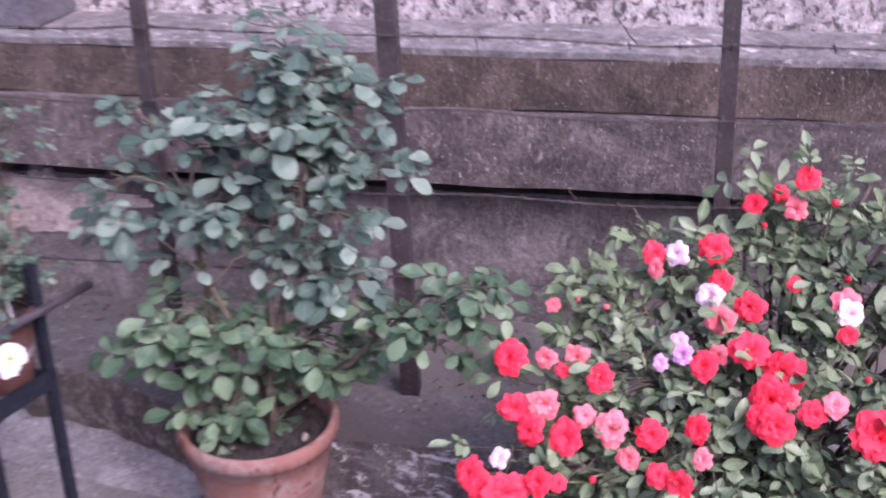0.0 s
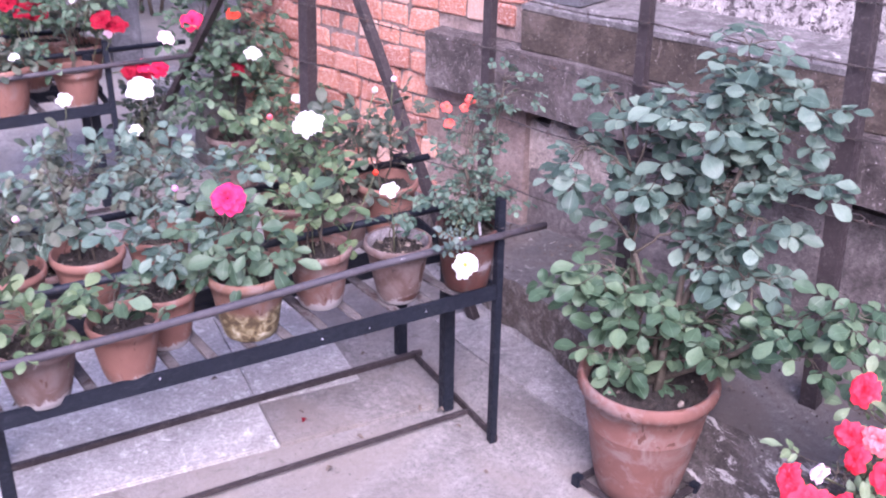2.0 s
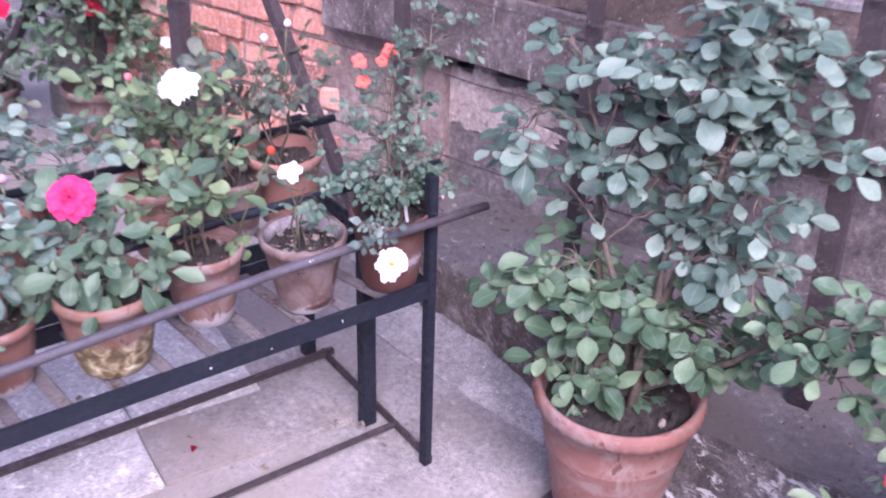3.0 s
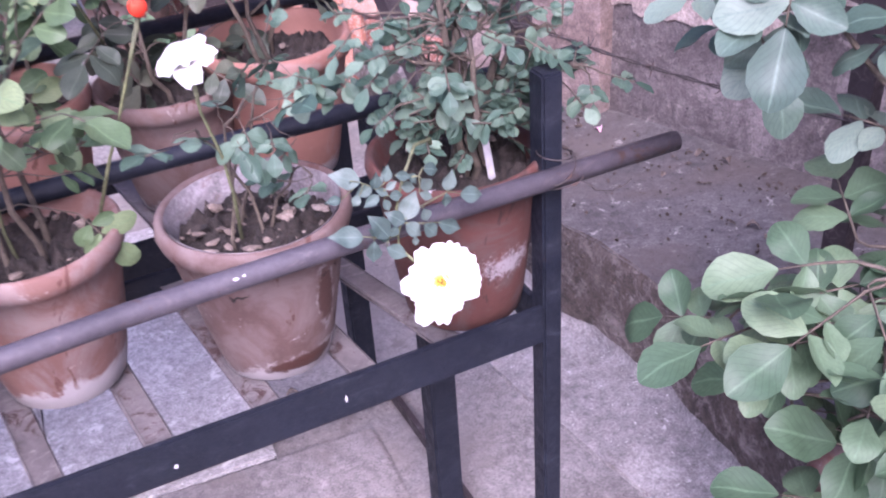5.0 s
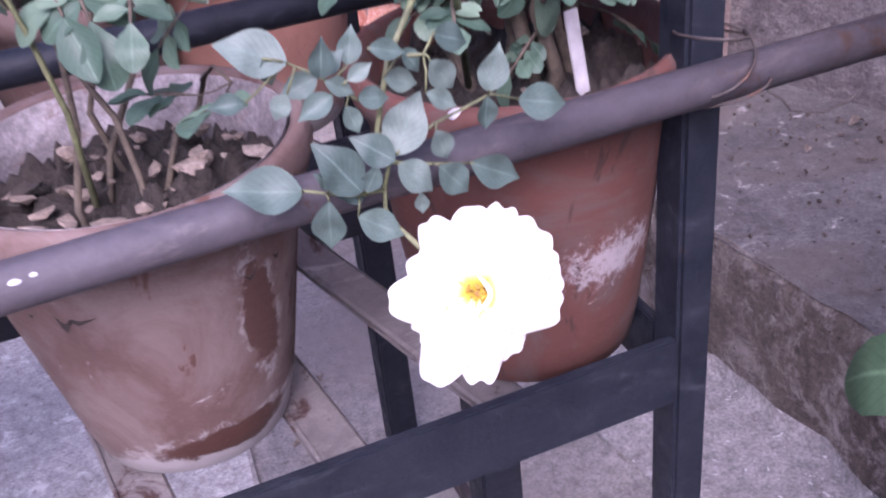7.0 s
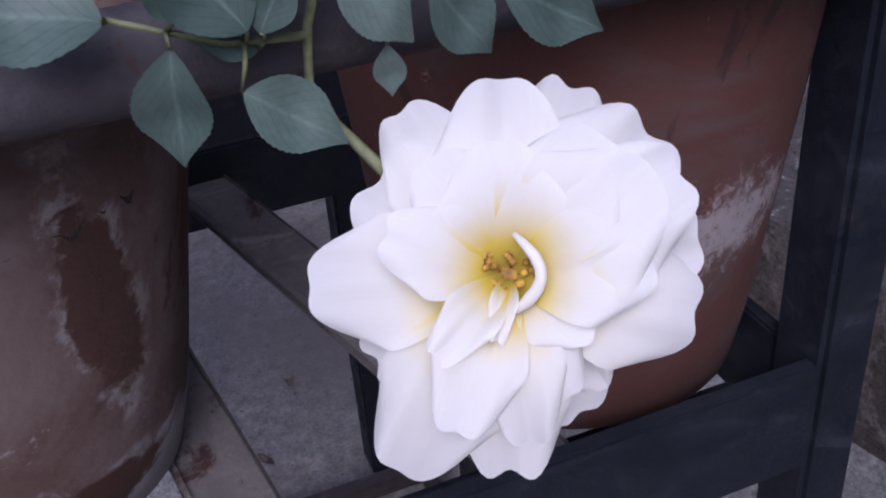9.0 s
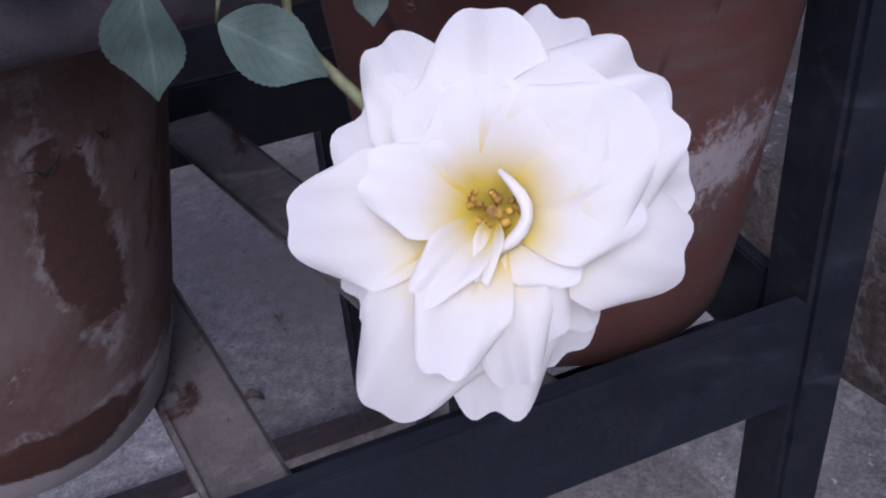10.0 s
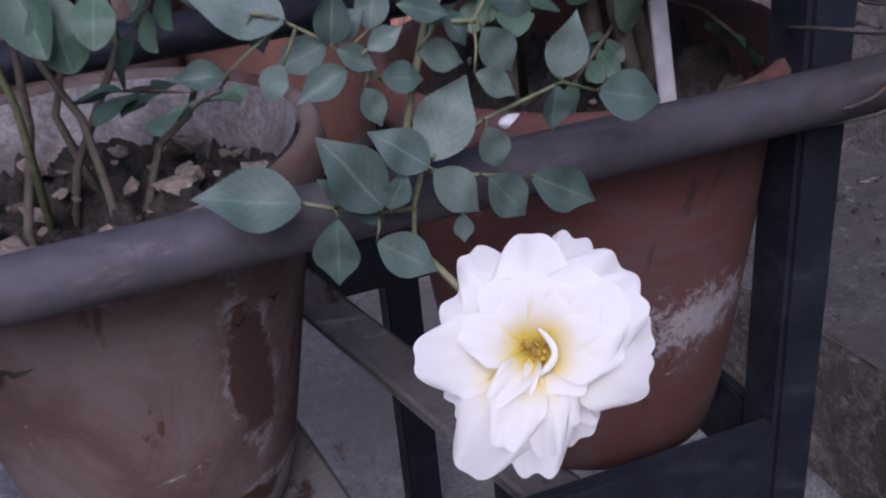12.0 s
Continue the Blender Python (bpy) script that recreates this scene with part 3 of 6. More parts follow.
def rose_mesh(name, radius, mat, seed, layers=((7, 1.0, 12), (7, 0.85, 32), (6, 0.65, 52), (5, 0.45, 68), (3, 0.28, 82)), broad=1.0, wave=0.085):
    """A double rose that faces +z, its base at the origin. layers: petals, length, degrees of rise."""
    r = random.Random(seed)
    bm = bmesh.new()
    uvl = bm.loops.layers.uv.new("UVMap")
    for n, (count, length, rise) in enumerate(layers):
        for k in range(count):
            a = 2 * math.pi * (k + 0.5 * (n % 2) + r.uniform(-.18, .18)) / count
            e = radians(rise + r.uniform(-8, 8))
            d = Vector((math.cos(a) * math.cos(e), math.sin(a) * math.cos(e), math.sin(e)))
            inward = Vector((-math.cos(a) * math.sin(e), -math.sin(a) * math.sin(e), math.cos(e)))
            m = Matrix.Translation((0.06 * radius * math.cos(a), 0.06 * radius * math.sin(a), 0.02 * radius * n)) @ frame_from(d, inward)
            L = radius * length * r.uniform(0.9, 1.08)
            petal_grid(bm, uvl, L, L * r.uniform(0.85, 1.1) * broad, 0.16, r.uniform(0.1, 0.34), m, wave, r, 6, 6, r.uniform(0.02, 0.12))
    me = bpy.data.meshes.new(name)
    bm.to_mesh(me)
    bm.free()
    me.materials.append(mat)
    return me


def bud_mesh(mat, seed):
    """A closed bud: one skin with the petals' edges winding up it."""
    bm = bmesh.new()
    uvl = bm.loops.layers.uv.new("UVMap")
    rings = []
    for i in range(9):
        t = i / 8
        row = []
        for k in range(16):
            ang = 2 * math.pi * k / 16
            w = (0.14 + 0.36 * math.sin(math.pi * min(1, t * 0.92 + 0.06)) ** 0.8) * (1 + 0.12 * ((k / 16 * 3 + t * 1.3 + seed * 0.2) % 1.0))
            row.append(bm.verts.new((w * math.cos(ang), w * math.sin(ang), 1.35 * t)))
        rings.append(row)
    for i in range(8):
        for k in range(16):
            f = bm.faces.new((rings[i][k], rings[i][(k + 1) % 16], rings[i + 1][(k + 1) % 16], rings[i + 1][k]))
            f.smooth = True
            for lp, q in zip(f.loops, (i, i, i + 1, i + 1)):
                lp[uvl].uv = (k / 16, q / 8)
    bm.faces.new(rings[-1])
    bm.faces.new(rings[0][::-1])
    me = bpy.data.meshes.new("bud")
    bm.to_mesh(me)
    bm.free()
    me.materials.append(mat)
    return me


ROSES = {}


def rose(kind, seed, radius=1.0, style="double"):
    key = (kind, seed % 4, style)
    if key not in ROSES:
        lay = {"double": ((7, 1.0, 12), (7, 0.85, 32), (6, 0.65, 52), (5, 0.45, 68), (3, 0.28, 82)),
               "open": ((6, 1.0, 8), (6, 0.85, 24), (5, 0.62, 46), (4, 0.4, 64)),
               "full": ((6, 1.0, 28), (7, 0.92, 46), (6, 0.78, 60), (5, 0.6, 72), (4, 0.42, 84)),
               "rich": ((9, 1.0, 16), (9, 0.9, 32), (8, 0.78, 46), (7, 0.62, 58), (6, 0.46, 70), (4, 0.3, 82)),
               "bud": ((4, 0.9, 72), (4, 1.0, 80), (3, 1.05, 86)),
               "ruffled": ((6, 1.0, 8), (6, 0.9, 30), (5, 0.8, 52), (4, 0.6, 70), (3, 0.4, 84)),
               "loose": ((5, 1.0, 20), (4, 0.8, 50))}[style]
        ROSES[key] = bud_mesh(PETALS[kind], seed % 4) if style == "bud" else rose_mesh("flower", 1.0, PETALS[kind], seed % 4 + 11, lay, *((0.74, 0.14) if style == "ruffled" else (1.0, 0.085)))
    return ROSES[key]


def put_flower(parent, kind, at, face, radius, seed, style="double", label=""):
    ob = new("flower" if style != "bud" else "bud", rose(kind, seed, style=style))
    ob.parent = parent
    spin = Matrix.Rotation(seed * 1.7, 4, "Z")
    z = Vector(face).normalized()
    x = z.orthogonal().normalized()
    y = z.cross(x)
    m = Matrix(((x.x, y.x, z.x, 0), (x.y, y.y, z.y, 0), (x.z, y.z, z.z, 0), (0, 0, 0, 1)))
    ob.matrix_local = Matrix.Translation(at) @ m @ spin @ Matrix.Diagonal((radius, radius, radius, 1))
    return tagged(ob, label)


# ---- plants ----
def grow(parent, clumps, leaf, tone, seed, singles=0, root=(0, 0, 0), stem_r=0.006, spread=0.02, count=5, hubs=(), woody=True, slim=1.0):
    """Stems, twigs and leaves of a rose bush. clumps: (centre, radii, sprays). The first `singles` leaflets are objects of their own."""
    r = random.Random(seed)
    root = Vector(root)
    rows, stems = [], bmesh.new()
    for c, rad, n in clumps:
        c, rad = Vector(c), Vector(rad)
        foot = root + Vector((r.uniform(-spread, spread), r.uniform(-spread, spread), -0.02))
        if hubs:
            foot = Vector(min(hubs, key=lambda q: (Vector(q) - c).length + 3 * max(0, q[2] - c.z)))
        sag = Vector((r.uniform(-.03, .03), r.uniform(-.03, .03), 0.02)) + Vector((c.x - root.x, c.y - root.y, 0)) * -0.12
        top = c + Vector((0, 0, rad.z * 0.4))
        if hubs:
            sag = Vector((0, 0, 0.02))
        line = bend(foot, top, sag, 7, 0.006, r)
        part("stem", tube(line, [stem_r * (0.5 if hubs else 1) * (1 - 0.6 * k / 7) for k in range(8)], 7), WOOD if woody else STEM, parent)
        for _ in range(n):
            while True:
                q = Vector((r.uniform(-1, 1), r.uniform(-1, 1), r.uniform(-1, 1)))
                if 0.25 < q.length < 1:
                    break
            p = c + Vector((q.x * rad.x, q.y * rad.y, q.z * rad.z))
            near = min(line[2:], key=lambda s: (s - p).length + max(0, s.z - p.z) * 1.5)
            out = (p - c)
            out = Vector((out.x / max(rad.x, .01), out.y / max(rad.y, .01), out.z / max(rad.z, .01)))
            d = out * 0.7 + Vector((r.uniform(-.5, .5), r.uniform(-.5, .5), r.uniform(-.25, .35)))
            d = Vector((d.x, d.y, d.z * (0.25 if hubs else 1.0))).normalized()
            leaves, rach = compound_leaf(p, d, leaf * r.uniform(0.75, 1.2), r, count if r.random() < 0.75 else 3, *(((-0.28, -0.34, 1.0), 0.26) if hubs else ((-0.22, -0.32, 1.0), 0.38)))
            rows += [(m @ Matrix.Diagonal((1, slim, 1, 1)), k) for m, k in leaves]
            twig = bend(near, p, Vector((0, 0, 0.12 * (near - p).length)), 3, 0.003, r)
            tube_into(stems, [*twig, rach[1], rach[2]], [stem_r * 0.3, stem_r * 0.25, stem_r * 0.2, stem_r * 0.17, 0.0009, 0.0006], 5)
    tagged(part("twigwork", stems, WOOD if woody else STEM, parent), kind="stuff")
    r.shuffle(rows)
    for m, k in rows[:singles]:
        ob = new("leaf", single_leaf(tone, k))
        ob.parent = parent
        ob.matrix_local = m
    if rows[singles:]:
        tagged(mesh_object("foliage", leaf_mesh("foliage", rows[singles:], LEAF_SETS[tone][1]), None, parent), kind="stuff")
    return rows


def pot_parts(parent, radius, height, mat, seed, soil=0.8, base=0.66, rim=0.012, litter=14, band=False, limed=False):
    """Clay pot with a thick rolled rim, open inside, soil and leaf litter; stands on z = 0 of its parent."""
    t = radius * 0.11
    rb = radius * base
    rz = height - rim * 1.9
    prof = [(rb * 0.9, 0.0), (rb, 0.004)]
    for k in range(1, 7):
        q = k / 6
        prof.append((rb + (radius * 0.94 - rb) * q ** 0.9, rz * q))
    if band:
        k = rb + (radius * 0.94 - rb) * 0.74
        prof[6:7] = [(k, rz * 0.70), (k + 0.0010, rz * 0.708), (k + 0.0010, rz * 0.716), (k + 0.0008, rz * 0.728), (prof[6][0], prof[6][1])]
    prof += [(radius * 1.0, rz + rim * 0.2), (radius * 1.035, height - rim), (radius * 1.02, height - rim * 0.25), (radius * 0.98, height), (radius * 0.93, height - rim * 0.2),
             (radius * 0.90 - t * 0.1, height - rim * 1.2), (radius * 0.86 - t * 0.2, height * soil - 0.02)]
    body = lathe(prof, 132 if band else 44, 0.02, seed)
    if band:
        for v in body.verts:
            if height - rim * 2.1 < v.co.z < height - rim * 0.7 and v.co.xy.length > radius * 0.95:
                k = 1 + 0.013 * math.sin(44 * math.atan2(v.co.y, v.co.x) + v.co.z * 60) + 0.006 * noise.noise(v.co * 40)
                v.co.x, v.co.y = v.co.x * k, v.co.y * k
    pot = part("pot", body, mat, parent)
    if limed:
        inner = [(0.925, height - rim * 0.22), (0.893, height - rim * 1.25), (0.838, height * soil - 0.018)]
        crust = lathe([(radius * q - 0.0003, z) for q, z in inner] + [(radius * q - 0.0014, z) for q, z in inner[::-1]], 44, 0.02, seed)
        bmesh.ops.delete(crust, geom=[f for f in crust.faces if len(f.verts) > 4], context="FACES")
        part("lime_crust", crust, LIME, pot, "pale lime crust on the inner wall")
    r = random.Random(seed)
    bm = bmesh.new()
    zs, rs = height * soil, radius * 0.885
    bmesh.ops.create_grid(bm, x_segments=54, y_segments=54, size=rs)
    for v in bm.verts:
        k = max(abs(v.co.x), abs(v.co.y))
        l = v.co.length
        if l > 1e-6:
            v.co *= k / l
        v.co.z = zs + 0.010 * noise.noise(v.co * 45 + Vector((seed, 0, 0))) + 0.012 * noise.noise(v.co * 120) + 0.007 * noise.noise(v.co * 260) - (0.01 if k > rs * 0.97 else 0)
    part("soil", bm, SOIL, pot, "dark crumbly soil", True)
    for k in range(litter):
        a, d = r.uniform(0, 6.28), rs * math.sqrt(r.uniform(0.02, 0.8))
        bm = bmesh.new()
        bmesh.ops.create_icosphere(bm, subdivisions=1, radius=1)
        s = radius * r.choice((0.025, 0.03, 0.04, 0.045, 0.06, 0.085, 0.11))
        flat = r.uniform(0.12, 0.45)
        for v in bm.verts:
            v.co = Vector((v.co.x * s * r.uniform(.5, 1.3), v.co.y * s * 0.7 * r.uniform(.5, 1.3), v.co.z * s * flat * r.uniform(.5, 1.4) + 0.25 * s * (v.co.x ** 2)))
        bmesh.ops.rotate(bm, verts=bm.verts[:], cent=(0, 0, 0), matrix=Euler((r.uniform(-.5, .5), r.uniform(-.5, .5), r.uniform(0, 6))).to_matrix())
        bmesh.ops.translate(bm, verts=bm.verts[:], vec=(d * math.cos(a), d * math.sin(a), zs + 0.006))
        part("dry_leaf" if k % 2 else "clod", bm, CLOD if k % 3 else SOIL, pot)
    return zs


# ---- ground, platform and walls ----
SU, SN = Vector((-0.4022, 0.9156, 0)), Vector((0.9156, 0.4022, 0))


def at_wall(s, off, z):
    p = Vector((0.95, -0.45, 0)) + SU * s + SN * off
    return Vector((p.x, p.y, z))


def wall_block(name, s0, s1, o0, o1, z0, z1, mat, label, bevel=0.006, cuts=10, jitter=0.006, seed=1):
    """A piece of the boundary wall in its own directions."""
    bm = block((s0, o0, z0), (s1, o1, z1), 0, 0)
    long = [e for e in bm.edges if abs(e.verts[0].co.x - e.verts[1].co.x) > 1e-4]
    bmesh.ops.subdivide_edges(bm, edges=long, cuts=max(2, int((s1 - s0) / 0.06)), use_grid_fill=True)
    if cuts:
        tall = [e for e in bm.edges if abs(e.verts[0].co.z - e.verts[1].co.z) > 1e-4]
        bmesh.ops.subdivide_edges(bm, edges=tall, cuts=max(1, int((z1 - z0) / 0.07)), use_grid_fill=True)
    for v in bm.verts:
        n = noise.noise_vector(Vector((v.co.x * 5, v.co.y * 5, v.co.z * 7 + seed * 3.1)))
        v.co += Vector((0, n.y * jitter, n.z * jitter))
        v.co = at_wall(v.co.x, v.co.y, v.co.z)
    bmesh.ops.recalc_face_normals(bm, faces=bm.faces[:])
    return tagged(mesh_object(name, bm, mat), label, "wall", kind="structure")


def build_ground():
    bm = bmesh.new()
    bmesh.ops.create_grid(bm, x_segments=60, y_segments=60, size=4.0)
    for v in bm.verts:
        v.co.z = 0.004 * noise.noise(v.co * 2.2) - 0.002
    outer = [e for e in bm.edges if e.is_boundary]
    ret = bmesh.ops.extrude_edge_only(bm, edges=outer)
    for v in [g for g in ret["geom"] if isinstance(g, bmesh.types.BMVert)]:
        v.co.x *= 60
        v.co.y *= 60
        v.co.z = -0.05
    tagged(mesh_object("floor", bm, CONCRETE, smooth=True), "grey stained concrete yard floor", "floor", kind="structure")
    # cast slabs let into the floor
    for k, (x0, y0, x1, y1) in enumerate(((-0.503, 0.2, -0.07, 0.40), (-0.503, 0.403, -0.21, 1.1), (-1.25, 0.2, -0.506, 1.1), (-1.9, 0.18, -1.253, 1.1))):
        bm = block((x0, y0, -0.03), (x1, y1, 0.009), 0.004, 6, 0.001, k)
        tagged(mesh_object("floor_slab", bm, SLAB if k else SLAB_BROWN), "pale speckled concrete slab in the floor" if k else "worn brownish concrete slab in the floor", "slab", kind="structure")


def floor_strip():
    """Pale cement strip cast along the foot of the platform."""
    left = [(0.12, 0.62), (0.135, 0.45), (0.175, 0.25), (0.215, 0.10), (0.262, -0.09)]
    bm = bmesh.new()
    rows = []
    for (x0, y0), (x1, y1) in zip(left, left[1:]):
        for k in range(12):
            q = k / 12
            x, y = x0 + (x1 - x0) * q, y0 + (y1 - y0) * q
            j = 0.004 * noise.noise(Vector((x * 30, y * 30, 2)))
            rows.append([bm.verts.new((x + j, y, -0.01)), bm.verts.new((x + j + 0.002, y, 0.007)), bm.verts.new((x + 0.05, y, 0.010)), bm.verts.new((0.36, y, 0.014))])
    for a, b in zip(rows, rows[1:]):
        for k in range(3):
            bm.faces.new((a[k], b[k], b[k + 1], a[k + 1]))
    bmesh.ops.recalc_face_normals(bm, faces=bm.faces[:])
    tagged(mesh_object("floor_strip", bm, SKIRT), "pale mottled cement strip along the foot of the platform", "floor", kind="structure")


def build_platform():
    """Raised cement platform along the wall, with a rough broken front."""
    edge = [(0.22, 3.2), (0.24, 2.0), (0.265, 1.0), (0.295, 0.5), (0.335, 0.27), (0.335, 0.12), (0.325, -0.08), (0.40, -0.32), (0.50, -0.55), (0.62, -0.85), (0.86, -1.5), (1.3, -2.7)]
    pts = []
    for (a, b) in zip(edge, edge[1:]):
        n = max(2, int(math.dist(a, b) / 0.03))
        pts += [(a[0] + (b[0] - a[0]) * k / n, a[1] + (b[1] - a[1]) * k / n) for k in range(n)]
    pts.append(edge[-1])
    top, face = bmesh.new(), bmesh.new()
    rows_t, rows_f = [], []

    for x, y in pts:
        slope = 0.0 if y > 0 else min(0.16, -y * 0.45)
        j = 0.010 * noise.noise(Vector((x * 9, y * 9, 0))) + 0.006 * noise.noise(Vector((x * 40, y * 40, 3)))
        crumble = 0.012 * abs(noise.noise(Vector((x * 22, y * 22, 7))))
        wall_x = 0.95 + 0.12 * 0.9156 - 0.4022 / 0.9156 * (y + 0.45) + 0.25
        row = []
        for k in range(13):
            q = (k / 12) ** 1.3
            xx = x + j + (wall_x - x) * q
            row.append(top.verts.new((xx, y, 0.185 - crumble * (1 - q) + 0.006 * noise.noise(Vector((xx * 6, y * 6, 1))))))
        rows_t.append(row)
        row = []
        for k, (dx, z) in enumerate(((0, 0.185), (-0.004, 0.165), (-0.004, 0.13), (-0.005, 0.095), (-0.005, 0.06), (-0.006, 0.030), (-0.014, 0.012), (-0.040, -0.02))):
            n = noise.noise(Vector((x * 25, y * 25, z * 30))) * (0.010 + 0.05 * slope) if k else 0.003
            row.append(face.verts.new((x + j + dx - slope * (0.185 - z) * 2.2 + n, y, z - (crumble if k == 0 else 0) + (n * 0.6 if 0 < k < 6 else 0))))
        rows_f.append(row)
    for bm, rows in ((top, rows_t), (face, rows_f)):
        for a, b in zip(rows, rows[1:]):
            for k in range(len(a) - 1):
                f = bm.faces.new((a[k], b[k], b[k + 1], a[k + 1]))
                f.smooth = True
                if bm is face:
                    f.material_index = 2 if a[0].co.y < -0.24 else 1 if k >= 5 else 0
        bmesh.ops.recalc_face_normals(bm, faces=bm.faces[:])
    tagged(mesh_object("platform", top, PLATFORM), "worn dark cement platform along the wall", "platform", kind="structure")
    edge_ob = mesh_object("platform_edge", face, FACE)
    edge_ob.data.materials.append(SKIRT)
    edge_ob.data.materials.append(RUBBLE)
    tagged(edge_ob, "rough stained front edge of the cement platform", "platform", kind="structure")


def build_walls():
    wall_block("wall_lower", -3.5, 1.68, 0.13, 0.46, 0.0, 0.550, LOWER_WALL, "stained plaster wall under the concrete ledge", jitter=0.008)
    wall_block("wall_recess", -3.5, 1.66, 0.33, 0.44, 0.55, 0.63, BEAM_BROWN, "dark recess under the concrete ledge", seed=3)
    wall_block("wall_ledge_lower", -3.5, 1.665, 0.012, 0.38, 0.614, 0.795, BEAM, "dark weathered concrete ledge, lower course", jitter=0.008, seed=4)
    wall_block("wall_ledge_upper", -3.5, 1.30, 0.038, 0.38, 0.797, 0.917, BEAM_BROWN, "dark brown weathered concrete ledge, upper course", jitter=0.007, seed=5)
    # thin capping in the paler colour that stands for sky on the ledge
    wall_block("wall_ledge_top", -3.5, 1.30, 0.036, 0.40, 0.919, 0.934, LEDGE_TOP, "pale mottled top of the ledge, toned lighter as if skylit", jitter=0.004, seed=6)
    wall_block("wall_upper", -3.5, 1.31, 0.33, 0.58, 0.90, 2.2, UPPER_WALL, "peeling whitewashed wall with black mould", jitter=0.01, seed=7)
    wall_block("wall_pillar", 1.14, 1.308, 0.10, 0.36, 0.936, 2.2, PILLAR, "dark grey cement pillar at the end of the wall", jitter=0.006, seed=8)
    wall_block("wall_brick_core", 1.31, 2.72, 0.095, 0.34, 0.0, 2.2, MORTAR, "rough mortar bed of the brick wall", jitter=0.004, seed=9)


def wall_patch(s, z, w, h, seed):
    """A scab of pale lime plaster on the lower wall."""
    bm = bmesh.new()
    c = bm.verts.new(at_wall(s, 0.121, z))
    ring, rim = [], []
    for k in range(96):
        a = 2 * math.pi * k / 96
        q = 1 + 0.38 * noise.noise(Vector((math.cos(a) * 2.2, math.sin(a) * 2.2, seed))) + 0.30 * noise.noise(Vector((math.cos(a) * 7, math.sin(a) * 7, seed))) + 0.16 * noise.noise(Vector((math.cos(a) * 19, math.sin(a) * 19, seed)))
        ring.append(bm.verts.new(at_wall(s + w * q * 0.9 * math.cos(a), 0.123, z + h * q * 0.9 * math.sin(a))))
        rim.append(bm.verts.new(at_wall(s + w * q * math.cos(a), 0.138, z + h * q * math.sin(a))))
    for k in range(96):
        j = (k + 1) % 96
        bm.faces.new((c, ring[k], ring[j]))
        bm.faces.new((ring[k], rim[k], rim[j], ring[j]))
    bmesh.ops.recalc_face_normals(bm, faces=bm.faces[:])
    tagged(mesh_object("wall_patch", bm, PLASTER), "pale pinkish lime patch on the lower wall", "wall patch", kind="structure")


PLASTER = rough_surface("lime_patch", (0.34, 0.275, 0.25), (0.66, 0.55, 0.49), (0.92, 0.82, 0.75), 9, 60, 0.9, 0.005, (0.18, 0.15, 0.14), (0.53, 0.66))
build_ground()
floor_strip()
build_platform()
build_walls()

wall_patch(1.20, 0.460, 0.27, 0.090, 1)
wall_patch(0.62, 0.50, 0.06, 0.05, 5)

# far end of the yard: plain walls that close the place
for name, lo, hi in (("wall_far", (-6, 7.0, 0), (4, 7.2, 2.4)), ("wall_west", (-6.2, -5, 0), (-6, 7.2, 2.4)), ("wall_back", (-6, -5.2, 0), (4, -5.0, 2.4))):
    bm = block(lo, hi, 0.01, 0)
    tagged(mesh_object(name, bm, PILLAR), "plain grey cement yard wall", "wall", kind="structure")

# ---- fence of angle-iron posts and barbed wire along the wall ----
FENCE_OFF = -0.255


def fence_post(s, z0, lean, leg=0.034, label="rusty dark angle-iron fence post set in the platform"):
    p = at_wall(s, FENCE_OFF, z0)
    ob = thing("fence_post", label, "fence post", p, "fence posts")
    top = Vector(lean) + Vector((0, 0, 1.95 - z0))
    part("upright", angle_iron((0, 0, -0.05), top, leg, 0.005, SN, SU), POST, ob)
    for z in (0.50, 0.70, 0.885, 1.035, 1.175):
        bm = bmesh.new()
        tube_into(bm, [Vector((0, 0, z - z0)) + (-SN * math.cos(a) + SU * math.sin(a)) * 0.020 for a in [k * 0.7 for k in range(10)]], 0.0013, 5)
        part("wire_tie", bm, WIRE, ob, "twisted wire tie")
    return ob


for s, z0, lean, leg in ((-1.20, 0.18, 0.0, 0.034), (-0.545, 0.18, 0.10, 0.034), (0.138, 0.18, 0.08, 0.042), (0.705, 0.18, 0.0, 0.028), (1.195, 0.18, -0.02, 0.028)):
    fence_post(s, z0, SU * lean, leg)

corner_post = thing("braced_fence_post", "tall dark iron fence post with two sloping braces", "fence post", at_wall(1.968, FENCE_OFF, 0.0), "fence posts")
part("upright", angle_iron((0, 0, -0.02), SU * -0.09 + Vector((0, 0, 2.0)), 0.042, 0.006, SN, SU), POST, corner_post)
part("brace", angle_iron(SU * 1.10 + SN * 0.02, SU * -0.04 + Vector((0, 0, 1.40)) + SN * 0.02, 0.032, 0.005, SN, SU), POST, corner_post)
part("brace", angle_iron(SU * -0.76 + Vector((0, 0, 0.0)), SU * -0.05 + Vector((0, 0, 1.36)), 0.030, 0.005, SN, SU), POST, corner_post)


